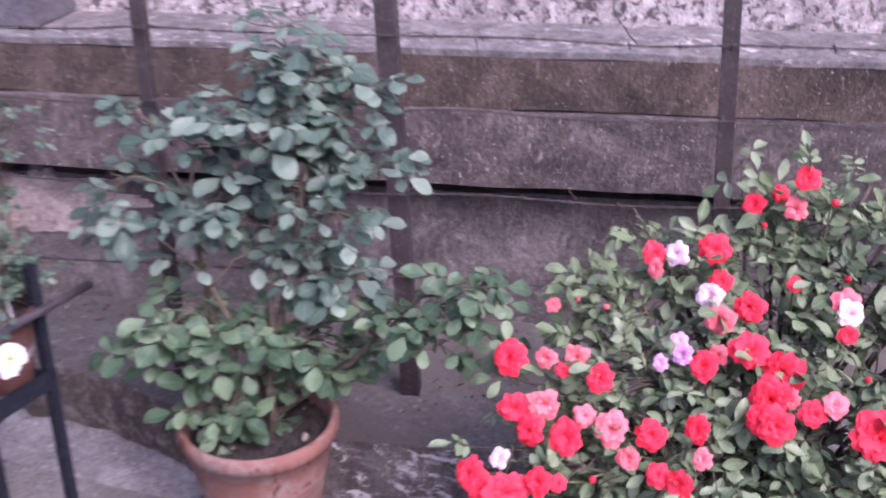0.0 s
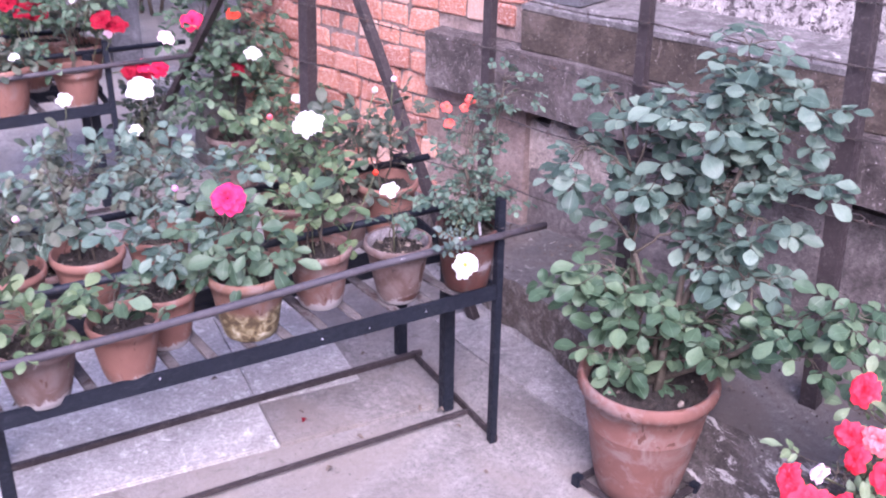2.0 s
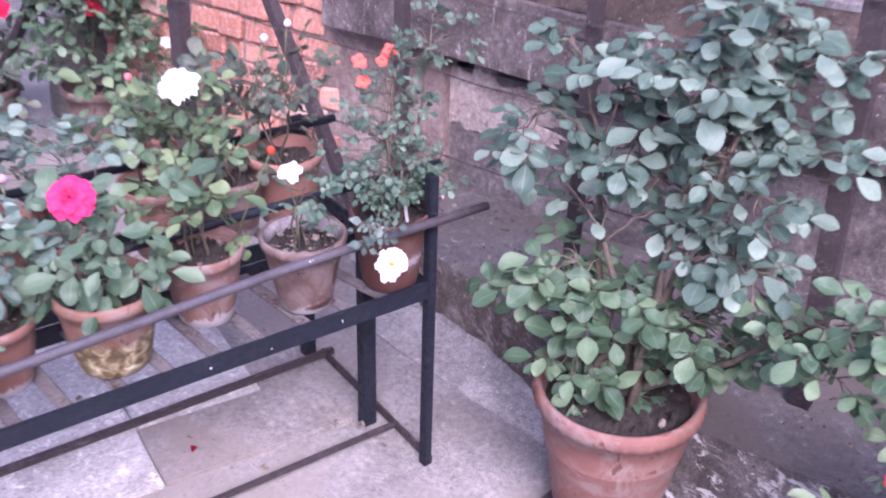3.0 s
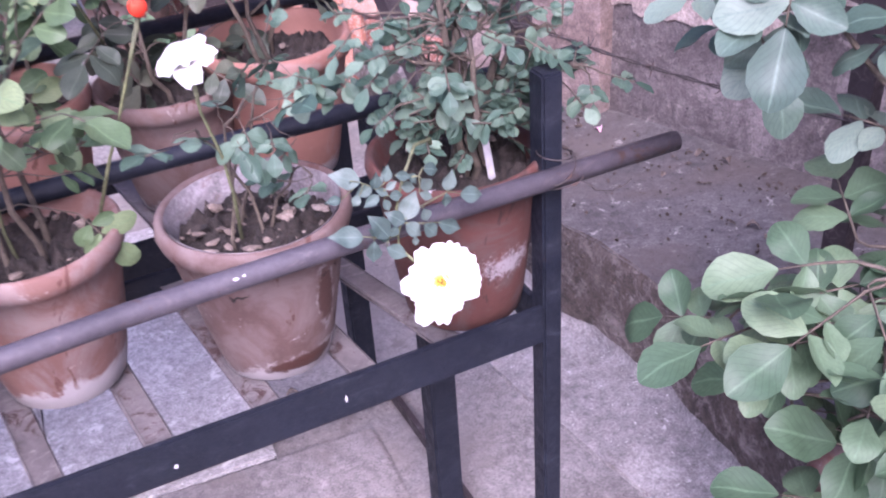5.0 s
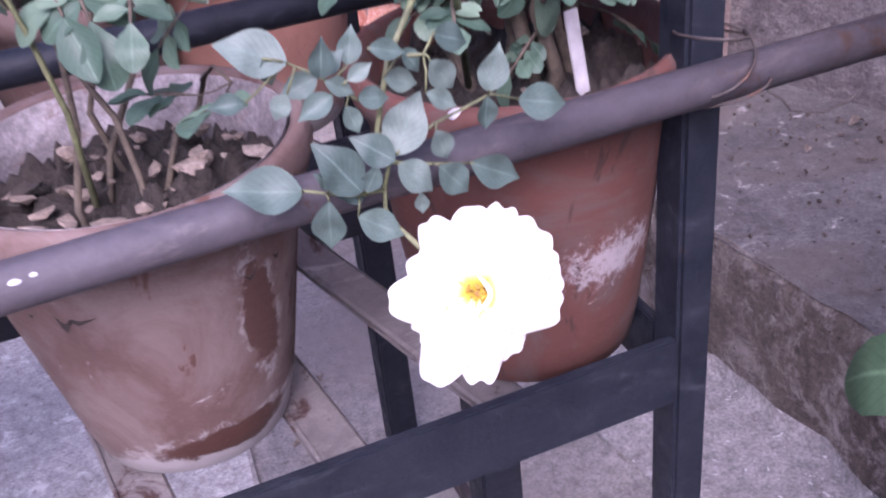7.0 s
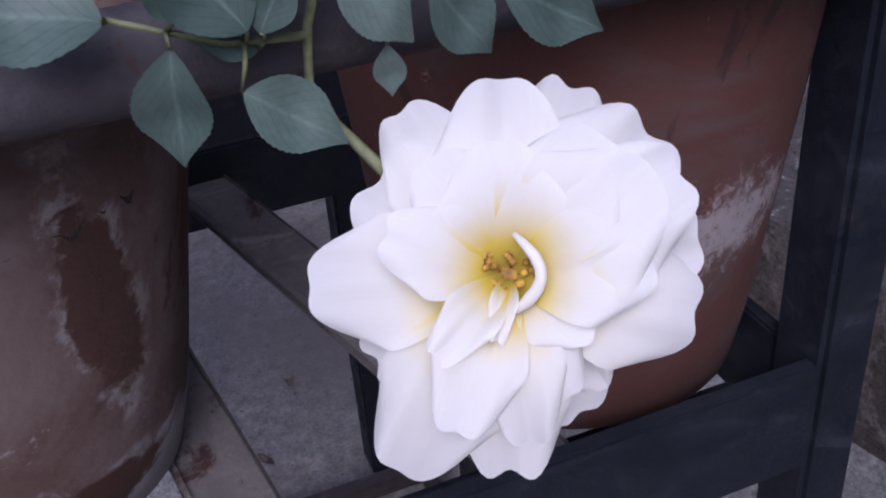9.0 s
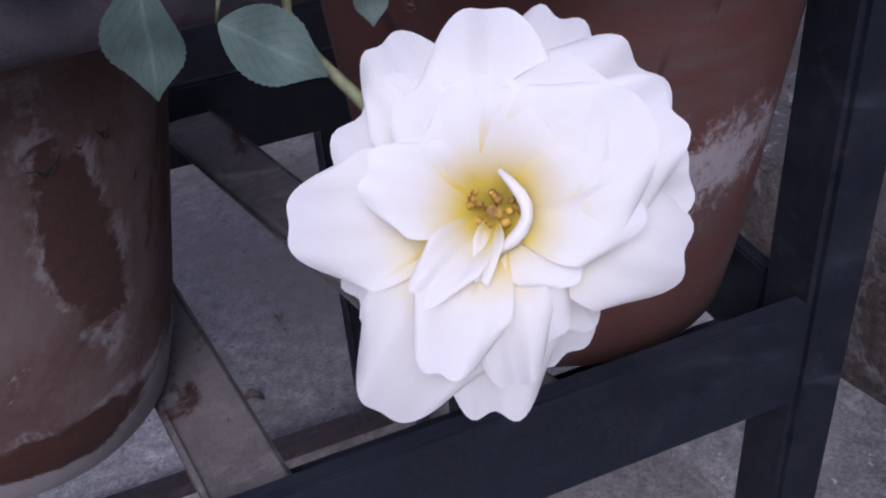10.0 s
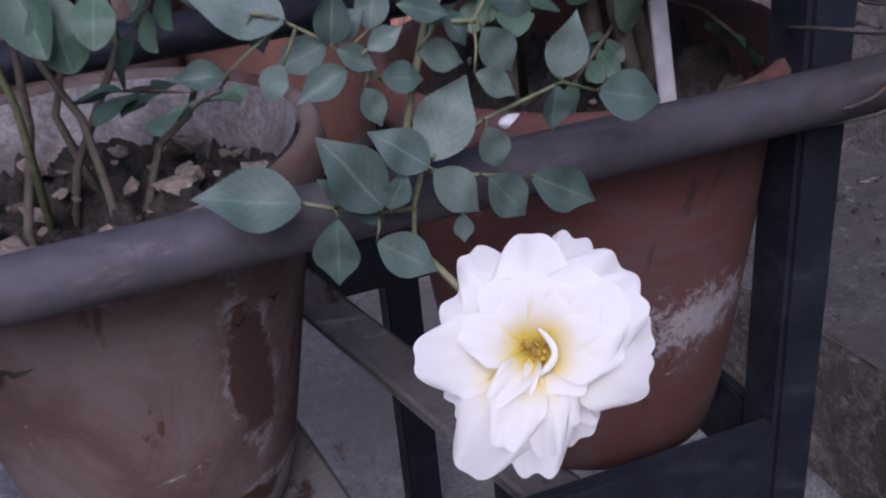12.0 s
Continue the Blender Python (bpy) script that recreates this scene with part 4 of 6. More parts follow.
def barbed_wire(z, s0, s1, seed, droop=0.012, off=FENCE_OFF - 0.012):
    r = random.Random(seed)
    ob = thing("barbed_wire", "slack rusty barbed wire strand on the fence posts", "wire", at_wall(s0, off, z), "barbed wire strands")
    o = at_wall(s0, off, z)
    a, b, barbs = bmesh.new(), bmesh.new(), bmesh.new()
    n = int((s1 - s0) / 0.012)
    pa, pb = [], []
    for i in range(n + 1):
        s = s0 + (s1 - s0) * i / n
        bow = -droop * (math.sin((s + 0.6) * math.pi / 0.6) ** 2) + 0.006 * noise.noise(Vector((s * 5, z * 7, seed)))
        c = at_wall(s, off + 0.006 * noise.noise(Vector((s * 4, z, seed + 9))), z + bow) - o
        w = i * 0.9
        q = (SN * math.cos(w) + Vector((0, 0, 1)) * math.sin(w)) * 0.0016
        pa.append(c + q)
        pb.append(c - q)
        if i % 8 == 4:
            for k in range(3):
                d = Vector((r.uniform(-1, 1), r.uniform(-1, 1), r.uniform(-1, 1))).normalized() * 0.013
                tube_into(barbs, [c - d, c, c + d], [0.0005, 0.0014, 0.0005], 4)
    tube_into(a, pa, 0.0013, 5)
    tube_into(b, pb, 0.0013, 5)
    part("strand", a, WIRE, ob)
    part("strand", b, WIRE, ob)
    tagged(part("barbing", barbs, WIRE, ob), kind="stuff")
    return ob


for k, z in enumerate((0.50, 0.70, 0.885, 1.035, 1.175)):
    barbed_wire(z, -1.20, 1.98, 21 + k, 0.004 + 0.004 * (k % 3))


def loose_wire(a, b, sag, seed):
    ob = thing("loose_wire", "loose end of rusty wire hanging from the fence", "wire", a)
    part("strand", tube([Vector(p) - Vector(a) for p in bend(a, b, sag, 9, 0.006, random.Random(seed))], 0.0013, 5), WIRE, ob)


loose_wire(at_wall(-0.30, FENCE_OFF, 1.03), at_wall(-0.20, FENCE_OFF, 1.22), (0, 0, -0.02), 1)
loose_wire(at_wall(0.02, FENCE_OFF, 1.04), at_wall(-0.06, FENCE_OFF, 0.88), (0.0, 0, -0.02), 2)
loose_wire(at_wall(-0.18, FENCE_OFF, 0.72), at_wall(-0.26, FENCE_OFF, 0.62), (0.0, 0, 0.01), 3)


# ---- plant racks of iron bars ----
RACK_TURN = 4.0


def on_rack(x, y):
    a = radians(RACK_TURN)
    return x * math.cos(a) - y * math.sin(a), x * math.sin(a) + y * math.cos(a)


def plant_rack(name, label, at, x0, slat_from, slat_step, slats, over=0.112, turn=0.0):
    """Iron plant stand: post, rails, cross slats, guard pipes and floor bars; its front end post stands at the given point."""
    ob = thing(name, label, "plant rack", at)
    ob.rotation_euler.z = radians(turn)
    h = 0.47
    part("post", block((-0.009, -0.010, 0.0), (0.010, 0.012, 0.69), 0.002), IRON, ob)
    part("post", block((-0.048, 0.17, 0.0), (-0.016, 0.200, 0.60), 0.002), IRON, ob)
    part("post", block((-0.03, 0.475, 0.0), (0.0, 0.505, 0.63), 0.002), IRON, ob)
    for y0, y1, z0, z1 in ((-0.010, -0.004, h - 0.040, h), (-0.004, 0.030, h - 0.040, h - 0.034)):
        part("front_rail", block((x0, y0, z0), (-0.0095, y1, z1), 0.0012), IRON, ob)
    part("middle_rail", block((x0, 0.235, h - 0.045), (-0.016, 0.241, h - 0.006), 0.0012), IRON, ob)
    part("middle_rail", block((x0, 0.300, h - 0.045), (-0.016, 0.306, h - 0.006), 0.0012), IRON, ob)
    part("rear_rail", block((x0, 0.49, h - 0.045), (0.0, 0.496, h - 0.006), 0.0012), IRON, ob)
    part("end_rail", block((-0.008, 0.0125, h - 0.040), (-0.002, 0.235, h - 0.004), 0.001), IRON, ob)
    part("end_rail", block((0.005, 0.205, h - 0.040), (0.011, 0.455, h - 0.004), 0.001), IRON, ob)
    for k in range(slats):
        x = slat_from - slat_step * k + rng.uniform(-.004, .004)
        dx = rng.uniform(-0.004, 0.004) - (0.056 if k == 0 else 0.026)
        part("slat", bar((x, -0.0035, h - 0.0225), (x + dx, 0.234, h - 0.0235), 0.021, 0.005), SLAT, ob, "worn grey flat iron slat")
        part("slat", bar((x, 0.3065, h - 0.0235), (x + dx, 0.4895, h - 0.0235), 0.021, 0.005), SLAT, ob, "worn grey flat iron slat")
    part("guard_pipe", tube([(x0, -0.070, 0.600), (x0 * 0.42, -0.070, 0.606), (-0.85, -0.064, 0.607), (-0.6, -0.048, 0.607), (-0.35, -0.028, 0.607), (-0.2, -0.024, 0.607), (over, -0.024, 0.607)], 0.0088, 16), PIPE, ob, "weathered brown iron pipe")
    part("guard_pipe", tube([(x0, 0.19, 0.600), (-0.3, 0.19, 0.604), (over + 0.04, 0.19, 0.600)], 0.0095, 12), IRON, ob)
    part("guard_pipe", tube([(x0, 0.465, 0.62), (0.06, 0.465, 0.62)], 0.0095, 12), IRON, ob)
    part("floor_bar", block((x0, 0.124, 0.010), (0.012, 0.136, 0.021), 0.001), POST, ob)
    part("floor_bar", block((x0, 0.438, 0.010), (0.030, 0.453, 0.026), 0.001), POST, ob)
    part("foot_bar", block((0.004, -0.010, 0.004), (0.012, 0.46, 0.024), 0.001), POST, ob)
    for x in (-1.15, x0 + 0.02):
        if x > x0:
            part("post", block((x, 0.17, 0.0), (x + 0.03, 0.2, h - 0.041), 0.002), IRON, ob)
            part("post", block((x, 0.455, 0.0), (x + 0.03, 0.485, h - 0.046), 0.002), IRON, ob)
    return ob


plant_rack("plant_rack", "long black iron plant rack with slats and guard pipes", (0, 0, 0), -2.6, -0.085, 0.0865, 29, turn=RACK_TURN)
rack_ob = bpy.data.objects["plant_rack"]
for k, (z, lean) in enumerate(((0.607, 0.004), (0.604, -0.006), (0.612, 0.010))):
    ring = [(0.0005 + 0.016 * math.cos(q) + lean * math.sin(q), -0.012 + 0.026 * math.sin(q), z + 0.009 * math.cos(q + k) + lean) for q in [j * 2 * math.pi / 18 for j in range(19)]]
    part("wire_tie", tube(ring, 0.0007, 5), WIRE, rack_ob, "thin rusty wire tied round post and pipe")
part("wire_tie", tube(bend((0.016, -0.03, 0.600), (0.060, -0.036, 0.592), (0, 0, -0.012), 7, 0.002), 0.0006, 5), WIRE, rack_ob, "loose end of thin rusty wire")
DROP, _nt, _b = material("white_paint_drop", 0.6)
_nt.links.new(ramp(_nt, noise_node(_nt, 300, 3), [(0.3, (0.30, 0.30, 0.33)), (0.7, (0.55, 0.55, 0.57))]), _b.inputs["Base Color"])
for x, y, z, w, h in ((-0.274, -0.0330, 0.6115, 0.0022, 0.0013), (-0.268, -0.0325, 0.6122, 0.0013, 0.0009), (-0.200, -0.0101, 0.449, 0.0009, 0.0038), (-0.46, -0.0101, 0.448, 0.0022, 0.0030), (-0.345, -0.0101, 0.444, 0.0014, 0.0022), (-0.82, -0.0101, 0.455, 0.002, 0.003)):
    bm = bmesh.new()
    bmesh.ops.create_icosphere(bm, subdivisions=2, radius=1.0)
    for v in bm.verts:
        v.co = Vector((x + v.co.x * w * (1.1 - 0.3 * v.co.z), y + v.co.y * 0.0008, z + v.co.z * h))
    part("paint_drop", bm, DROP, rack_ob, "white paint drop")
plant_rack("plant_rack", "second black iron plant rack further down the yard", (-0.62, 1.74, 0), -1.9, -0.118, 0.0985, 18, 0.29, RACK_TURN)


# ---- potted roses on the racks ----
def potted(label, at, radius, height, mat, seed, clumps, leaf=0.035, tone="green", singles=0, soil=0.82, flowers=(), count=5, stem_r=0.003, group="pots on the rack", litter=10, base=0.66, woody=True, limed=False):
    ob = thing("potted_rose", label, "potted plant", at, group)
    zs = pot_parts(ob, radius, height, mat, seed, soil, base, 0.012 * radius / 0.075, litter, False, limed)
    grow(ob, clumps, leaf, tone, seed, singles, (0, 0, zs), stem_r, radius * 0.25, count, woody=woody)
    r = random.Random(seed + 5)
    for k, (kind, p, rad, style) in enumerate(flowers):
        p = Vector(p)
        face = Vector((-0.25 + r.uniform(-.3, .3), -0.55 + r.uniform(-.3, .3), 0.75))
        put_flower(ob, kind, p, face, rad, seed + k, style)
        low = Vector((p.x * 0.5, p.y * 0.5, max(zs, p.z - 0.16)))
        part("flower_stalk", tube(bend(low, p, (0.0, 0.0, 0.0), 4, 0.004, r), [0.0016, 0.0014, 0.0012, 0.0012, 0.0022], 6), STEM, ob)
    return ob


Z1 = 0.4515
HP = 0.135


def bushy(h, w, n, lift=0.03):
    """Clumps for an ordinary potted rose of a given height over the soil."""
    b = HP * 0.82
    n = int(n * 1.4)
    return [((0, 0, b + lift + h * 0.40), (w, w, h * 0.36), n), ((w * 0.45, -w * 0.2, b + lift + h * 0.68), (w * 0.65, w * 0.65, h * 0.3), n // 2), ((-w * 0.5, w * 0.2, b + lift + h * 0.6), (w * 0.6, w * 0.6, h * 0.3), n // 2)]


potted("half-bare rose in a lime-crusted clay pot on the rack", (-0.233, 0.062, Z1), 0.077, 0.152, TERRA_PEELED, 31,
       [((0.008, -0.005, 0.235), (0.035, 0.03, 0.022), 5), ((0.032, -0.005, 0.222), (0.03, 0.03, 0.022), 4), ((0.05, -0.01, 0.165), (0.014, 0.012, 0.008), 2), ((0.03, 0.01, 0.268), (0.04, 0.03, 0.02), 4), ((-0.04, 0.0, 0.218), (0.03, 0.02, 0.015), 2)], 0.0215, "teal", 90, 0.80, [("plain_white", (-0.030, -0.030, 0.290), 0.022, "loose")], litter=90, stem_r=0.0018, base=0.60, limed=True)
potted("leafy rose in a clay pot on the rack", (-0.408, 0.112, Z1), 0.075, 0.148, TERRA_DUSTY, 32, bushy(0.20, 0.085, 10), 0.034, "fresh", 110, flowers=[("scarlet", (0.122, -0.05, 0.322), 0.013, "bud"), ("plain_white", (-0.02, 0.0, 0.24), 0.012, "bud")], litter=16)
potted("rose with one bright magenta bloom in a mossy pot", (-0.592, 0.052, Z1), 0.088, 0.158, TERRA_MOSS, 33, bushy(0.20, 0.105, 15, 0.02), 0.042, "green", 150, flowers=[("magenta", (-0.04, -0.055, 0.345), 0.037, "rich")])
potted("small rose in a clay pot on the rack", (-0.770, 0.080, Z1), 0.072, 0.135, TERRA, 34, bushy(0.17, 0.08, 9), 0.034, "blue", 90)
potted("low rose in a wide clay pot on the rack", (-0.868, -0.018, Z1), 0.074, 0.135, TERRA, 35, [((0.05, 0.0, 0.17), (0.06, 0.05, 0.03), 6), ((0.0, 0.0, 0.19), (0.07, 0.05, 0.03), 4)], 0.034, "green", 40, litter=16)
potted("low leafy rose in a limed clay pot", (-1.040, -0.035, Z1), 0.080, 0.135, TERRA_PALE, 36, bushy(0.12, 0.095, 14, 0.0), 0.036, "fresh", 100)
potted("small rose in a clay pot on the rack", (-1.20, -0.01, Z1), 0.078, 0.135, TERRA, 37, bushy(0.14, 0.09, 10, 0.0), 0.036, "green", 40, flowers=[("yellow", (0.0, -0.02, 0.26), 0.022, "double")])
# rear row
potted("tall reddish-leaved rose in a clay pot", (*on_rack(-0.10, 0.395), Z1), 0.080, 0.16, TERRA, 41, bushy(0.26, 0.09, 12), 0.030, "dusky", 0, flowers=[("blush", (0.02, 0.0, 0.42), 0.014, "bud")])
potted("rose with a large white bloom in a limed clay pot", (*on_rack(-0.225, 0.395), Z1), 0.074, 0.14, TERRA_PALE, 42, bushy(0.22, 0.10, 13), 0.034, "dusky", 0, flowers=[("plain_white", (-0.10, -0.06, 0.36), 0.038, "ruffled"), ("plain_white", (0.09, 0.0, 0.40), 0.015, "bud")])
potted("leafy rose in a deep clay pot", (*on_rack(-0.375, 0.40), Z1), 0.076, 0.16, TERRA, 43, bushy(0.24, 0.11, 16), 0.036, "fresh", 0, flowers=[("coral", (-0.02, 0.03, 0.36), 0.014, "bud")])
potted("bushy rose in a clay pot", (*on_rack(-0.54, 0.40), Z1), 0.076, 0.14, TERRA, 44, bushy(0.20, 0.10, 10), 0.034, "blue", 0)
potted("bushy grey-green rose in a clay pot", (*on_rack(-0.70, 0.40), Z1), 0.076, 0.14, TERRA, 45, bushy(0.24, 0.12, 12), 0.034, "blue", 0, flowers=[("lilac", (0.04, -0.08, 0.27), 0.014, "bud")])
potted("bushy grey-green rose in a wide clay pot", (*on_rack(-0.865, 0.385), Z1), 0.082, 0.135, TERRA, 46, bushy(0.24, 0.11, 9, 0.07), 0.034, "blue", 0)
potted("rose with small pale buds in a clay pot", (*on_rack(-1.035, 0.36), Z1), 0.076, 0.14, TERRA, 47, bushy(0.14, 0.09, 10), 0.034, "dusky", 0, flowers=[("blush", (0.03, -0.05, 0.27), 0.014, "bud"), ("orange", (-0.06, -0.02, 0.28), 0.012, "bud")])
potted("leafy rose in a clay pot", (*on_rack(-1.22, 0.38), Z1), 0.078, 0.14, TERRA, 48, bushy(0.2, 0.10, 14), 0.036, "green", 0)
potted("leafy rose in a clay pot", (*on_rack(-1.42, 0.36), Z1), 0.078, 0.14, TERRA, 49, bushy(0.2, 0.10, 14), 0.036, "blue", 0)


# ---- the rose with the single white bloom ----
hero = thing("potted_rose", "small-leaved rose in a stained clay pot, one white bloom", "potted plant", (-0.057, 0.056, Z1), "pots on the rack")
HERO = Vector((-0.057, 0.056, Z1))
zs = pot_parts(hero, 0.075, 0.160, TERRA_DARK, 51, 0.86, 0.70, 0.011, 10)
grow(hero, [((x, y, z + 0.022), q, n) for (x, y, z), q, n in [((-0.011, -0.03, 0.178), (0.035, 0.02, 0.022), 16), ((-0.03, -0.02, 0.215), (0.04, 0.03, 0.03), 16), ((0.024, -0.02, 0.16), (0.035, 0.02, 0.02), 6), ((0.055, -0.01, 0.18), (0.04, 0.025, 0.02), 14), ((0.0, -0.02, 0.24), (0.06, 0.03, 0.03), 15), ((0.10, -0.02, 0.19), (0.03, 0.02, 0.015), 7), ((-0.015, 0.01, 0.20), (0.06, 0.04, 0.035), 11), ((-0.01, 0.0, 0.26), (0.08, 0.055, 0.06), 30), ((0.01, 0.02, 0.33), (0.075, 0.05, 0.06), 34), ((0.04, 0.03, 0.39), (0.07, 0.045, 0.05), 22), ((0.10, 0.03, 0.45), (0.09, 0.05, 0.045), 20), ((0.075, -0.01, 0.22), (0.035, 0.03, 0.03), 9)]],
     0.0158, "teal", 51, 240, (0, 0, zs), 0.004, 0.02, 7)
for k, (x, z, rad) in enumerate(((-0.035, 0.437, 0.016), (0.025, 0.447, 0.017), (-0.028, 0.398, 0.016), (0.010, 0.430, 0.013))):
    put_flower(hero, "orange", (x, 0.05, z), (-0.3, -0.6, 0.6), rad * 0.85, 60 + k, "loose", "faded orange-red bloom")
part("plant_tag", bar((0.018, -0.036, 0.135), (0.012, -0.036, 0.180), 0.0055, 0.0010, (0, 1, 0.3), 0.0003), TAG, hero, "white plastic plant tag")

blot = bmesh.new()
bmesh.ops.create_icosphere(blot, subdivisions=2, radius=1.0)
for v in blot.verts:
    v.co = Vector((-0.046 + v.co.x * 0.006, -0.058 + v.co.y * 0.0025, 0.157 + v.co.z * 0.0026 + 0.0008 * noise.noise(v.co * 3)))
part("paint_drop", blot, DROP, hero, "white lime blot on the pot's rim", True)

# branch that hangs over the pipe, and its leaflets: x, z of the foot, direction in degrees, length
SPRAY_LEFT = [(-0.177, 0.620, 162, 0.0253), (-0.169, 0.615, -96, 0.0201), (-0.158, 0.616, 118, 0.0225), (-0.166, 0.619, 131, 0.0092), (-0.156, 0.611, 158, 0.0108), (-0.156, 0.615, 61, 0.0103), (-0.160, 0.606, -34, 0.0180),
              (-0.189, 0.654, 171, 0.0122), (-0.174, 0.664, 150, 0.0220), (-0.181, 0.667, -79, 0.0102), (-0.165, 0.658, 82, 0.0141), (-0.164, 0.658, 45, 0.0099), (-0.165, 0.657, -163, 0.0136), (-0.164, 0.657, -34, 0.0108)]
SPRAY_RIGHT = [(-0.144, 0.622, -43, 0.0163), (-0.130, 0.618, -52, 0.0178), (-0.118, 0.615, -31, 0.0211), (-0.144, 0.624, 60, 0.0220), (-0.130, 0.632, -73, 0.0136), (-0.137, 0.609, -90, 0.0090), (-0.145, 0.624, 137, 0.0163),
               (-0.109, 0.639, 73, 0.0168), (-0.110, 0.638, -94, 0.0130), (-0.099, 0.634, -13, 0.0184), (-0.129, 0.656, -58, 0.0153), (-0.132, 0.646, -35, 0.0122), (-0.127, 0.664, -21, 0.0139), (-0.144, 0.652, -23, 0.0130)]
SPRAY_MIDDLE = [(-0.162, 0.652, -159, 0.0139), (-0.176, 0.655, -127, 0.0100), (-0.155, 0.659, 76, 0.0124), (-0.157, 0.656, 24, 0.0098), (-0.154, 0.648, -10, 0.0112), (-0.158, 0.646, -73, 0.0104), (-0.149, 0.665, -18, 0.0126), (-0.137, 0.660, -53, 0.0100)]
branch = [(-0.085, 0.040, 0.60), (-0.100, 0.0, 0.655), (-0.125, -0.035, 0.672), (-0.141, -0.050, 0.657), (-0.145, -0.050, 0.644), (-0.148, -0.050, 0.633), (-0.145, -0.050, 0.621), (-0.148, -0.050, 0.612), (-0.149, -0.050, 0.603), (-0.146, -0.052, 0.596), (-0.140, -0.060, 0.589), (-0.129, -0.074, 0.580)]
# leaf stalks that leave the branch
LEAF_STALKS = [[(-0.149, -0.053, 0.612), (-0.161, -0.053, 0.613), (-0.177, -0.054, 0.620)], [(-0.146, -0.053, 0.622), (-0.137, -0.053, 0.619), (-0.129, -0.053, 0.617), (-0.117, -0.053, 0.614)], [(-0.147, -0.051, 0.642), (-0.154, -0.053, 0.647), (-0.164, -0.053, 0.657), (-0.174, -0.053, 0.664)],
               [(-0.141, -0.051, 0.658), (-0.130, -0.053, 0.657), (-0.126, -0.053, 0.663)], [(-0.146, -0.052, 0.623), (-0.129, -0.053, 0.632), (-0.108, -0.053, 0.638), (-0.099, -0.053, 0.634)]]
stalk = bmesh.new()
tube_into(stalk, [Vector(p) - HERO for p in branch], [0.0018, 0.0016, 0.0013, 0.0011, 0.0010, 0.0010, 0.0009, 0.0008, 0.0008, 0.0009, 0.0012, 0.0020], 8)
nodes = []
for line in LEAF_STALKS:
    tube_into(stalk, [Vector(p) - HERO for p in line], [0.0008, 0.00065, 0.0005, 0.0004][:len(line)], 6)
    nodes += [Vector(p).lerp(Vector(q), k / 4) for p, q in zip(line, line[1:]) for k in range(1, 5)]
lr = random.Random(5)
for k, (x, z, deg, ln) in enumerate(SPRAY_LEFT + SPRAY_RIGHT + SPRAY_MIDDLE):
    foot = Vector((x, -0.052 - 0.006 * lr.random(), z))
    a = radians(deg)
    d = Vector((math.cos(a), lr.uniform(-0.25, 0.10), math.sin(a)))
    up = Vector((lr.uniform(-.25, .25), -0.85, 0.55 + lr.uniform(-.2, .2)))
    ob = new("leaf", single_leaf("spray", 4 + (k * 5) % 3))
    ob.parent = hero
    ob.matrix_local = Matrix.Translation(foot - HERO) @ frame_from(d, up) @ Matrix.Diagonal((ln * 1.02, ln * 0.98, ln, 1))
    near = min(nodes, key=lambda q: (q - foot).length)
    tube_into(stalk, [near - HERO, (near + foot) / 2 - HERO + Vector((0, -0.002, 0.001)), foot - HERO], [0.0005, 0.0004, 0.0004], 5)
part("flower_stalk", stalk, STEM, hero, "thin green flower stalk", True)

# the white bloom: outer petals by direction, length, width (mm) and tilt towards the viewer
BLOOM = Vector((-0.128, -0.080, 0.579))
face_dir = Vector((-0.28, -0.76, 0.58)).normalized()
bx = Vector((1, 0, 0))
bx = (bx - face_dir * bx.dot(face_dir)).normalized()
by = face_dir.cross(bx)
roll = radians(17)
bx, by = bx * math.cos(roll) - by * math.sin(roll), bx * math.sin(roll) + by * math.cos(roll)
face_m = Matrix(((bx.x, by.x, face_dir.x, 0), (bx.y, by.y, face_dir.y, 0), (bx.z, by.z, face_dir.z, 0), (0, 0, 0, 1)))
heart = bmesh.new()
hr = random.Random(9)
bmesh.ops.create_icosphere(heart, subdivisions=2, radius=0.0034)
for k in range(34):
    a, t = hr.uniform(0, 6.28), hr.uniform(0.3, 1)
    tip = Vector((math.cos(a) * 0.0062 * t, math.sin(a) * 0.0062 * t, 0.0065 - 0.002 * t))
    tube_into(heart, [Vector((tip.x * 0.3, tip.y * 0.3, 0.001)), tip], [0.00018, 0.00022], 4)
    bmesh.ops.create_icosphere(heart, subdivisions=1, radius=0.0007, matrix=Matrix.Translation(tip))
flower = part("flower", heart, STAMEN, hero, "fully open white rose bloom with a yellow heart", True)
flower.matrix_local = Matrix.Translation(BLOOM - HERO) @ face_m
OUTER = [(186, 33, 17, 6), (146, 29, 21, 3), (126, 34, 15, -2), (95, 32, 18, 4), (74, 36, 15, -1), (48, 35, 21, 3), (33, 33, 18, 8), (14, 32, 17, 1), (-9, 31, 18, 9), (-37, 25, 16, -4), (-60, 27, 15, -6), (-87, 34, 15, 3), (-117, 37, 17, 5), (-145, 29, 13, -5)]
INNER = [(165, 22, 13, 26), (126, 22, 16, 24), (98, 21, 17, 24), (58, 26, 18, 20), (36, 27, 22, 20), (8, 23, 16, 26), (-28, 18, 13, 30), (-80, 27, 12, 14), (-106, 27, 13, 18), (-62, 21, 11, 20)]
HEART = [(-97, 13, 4, 40), (-128, 19, 8, 26)]
pr = random.Random(4)
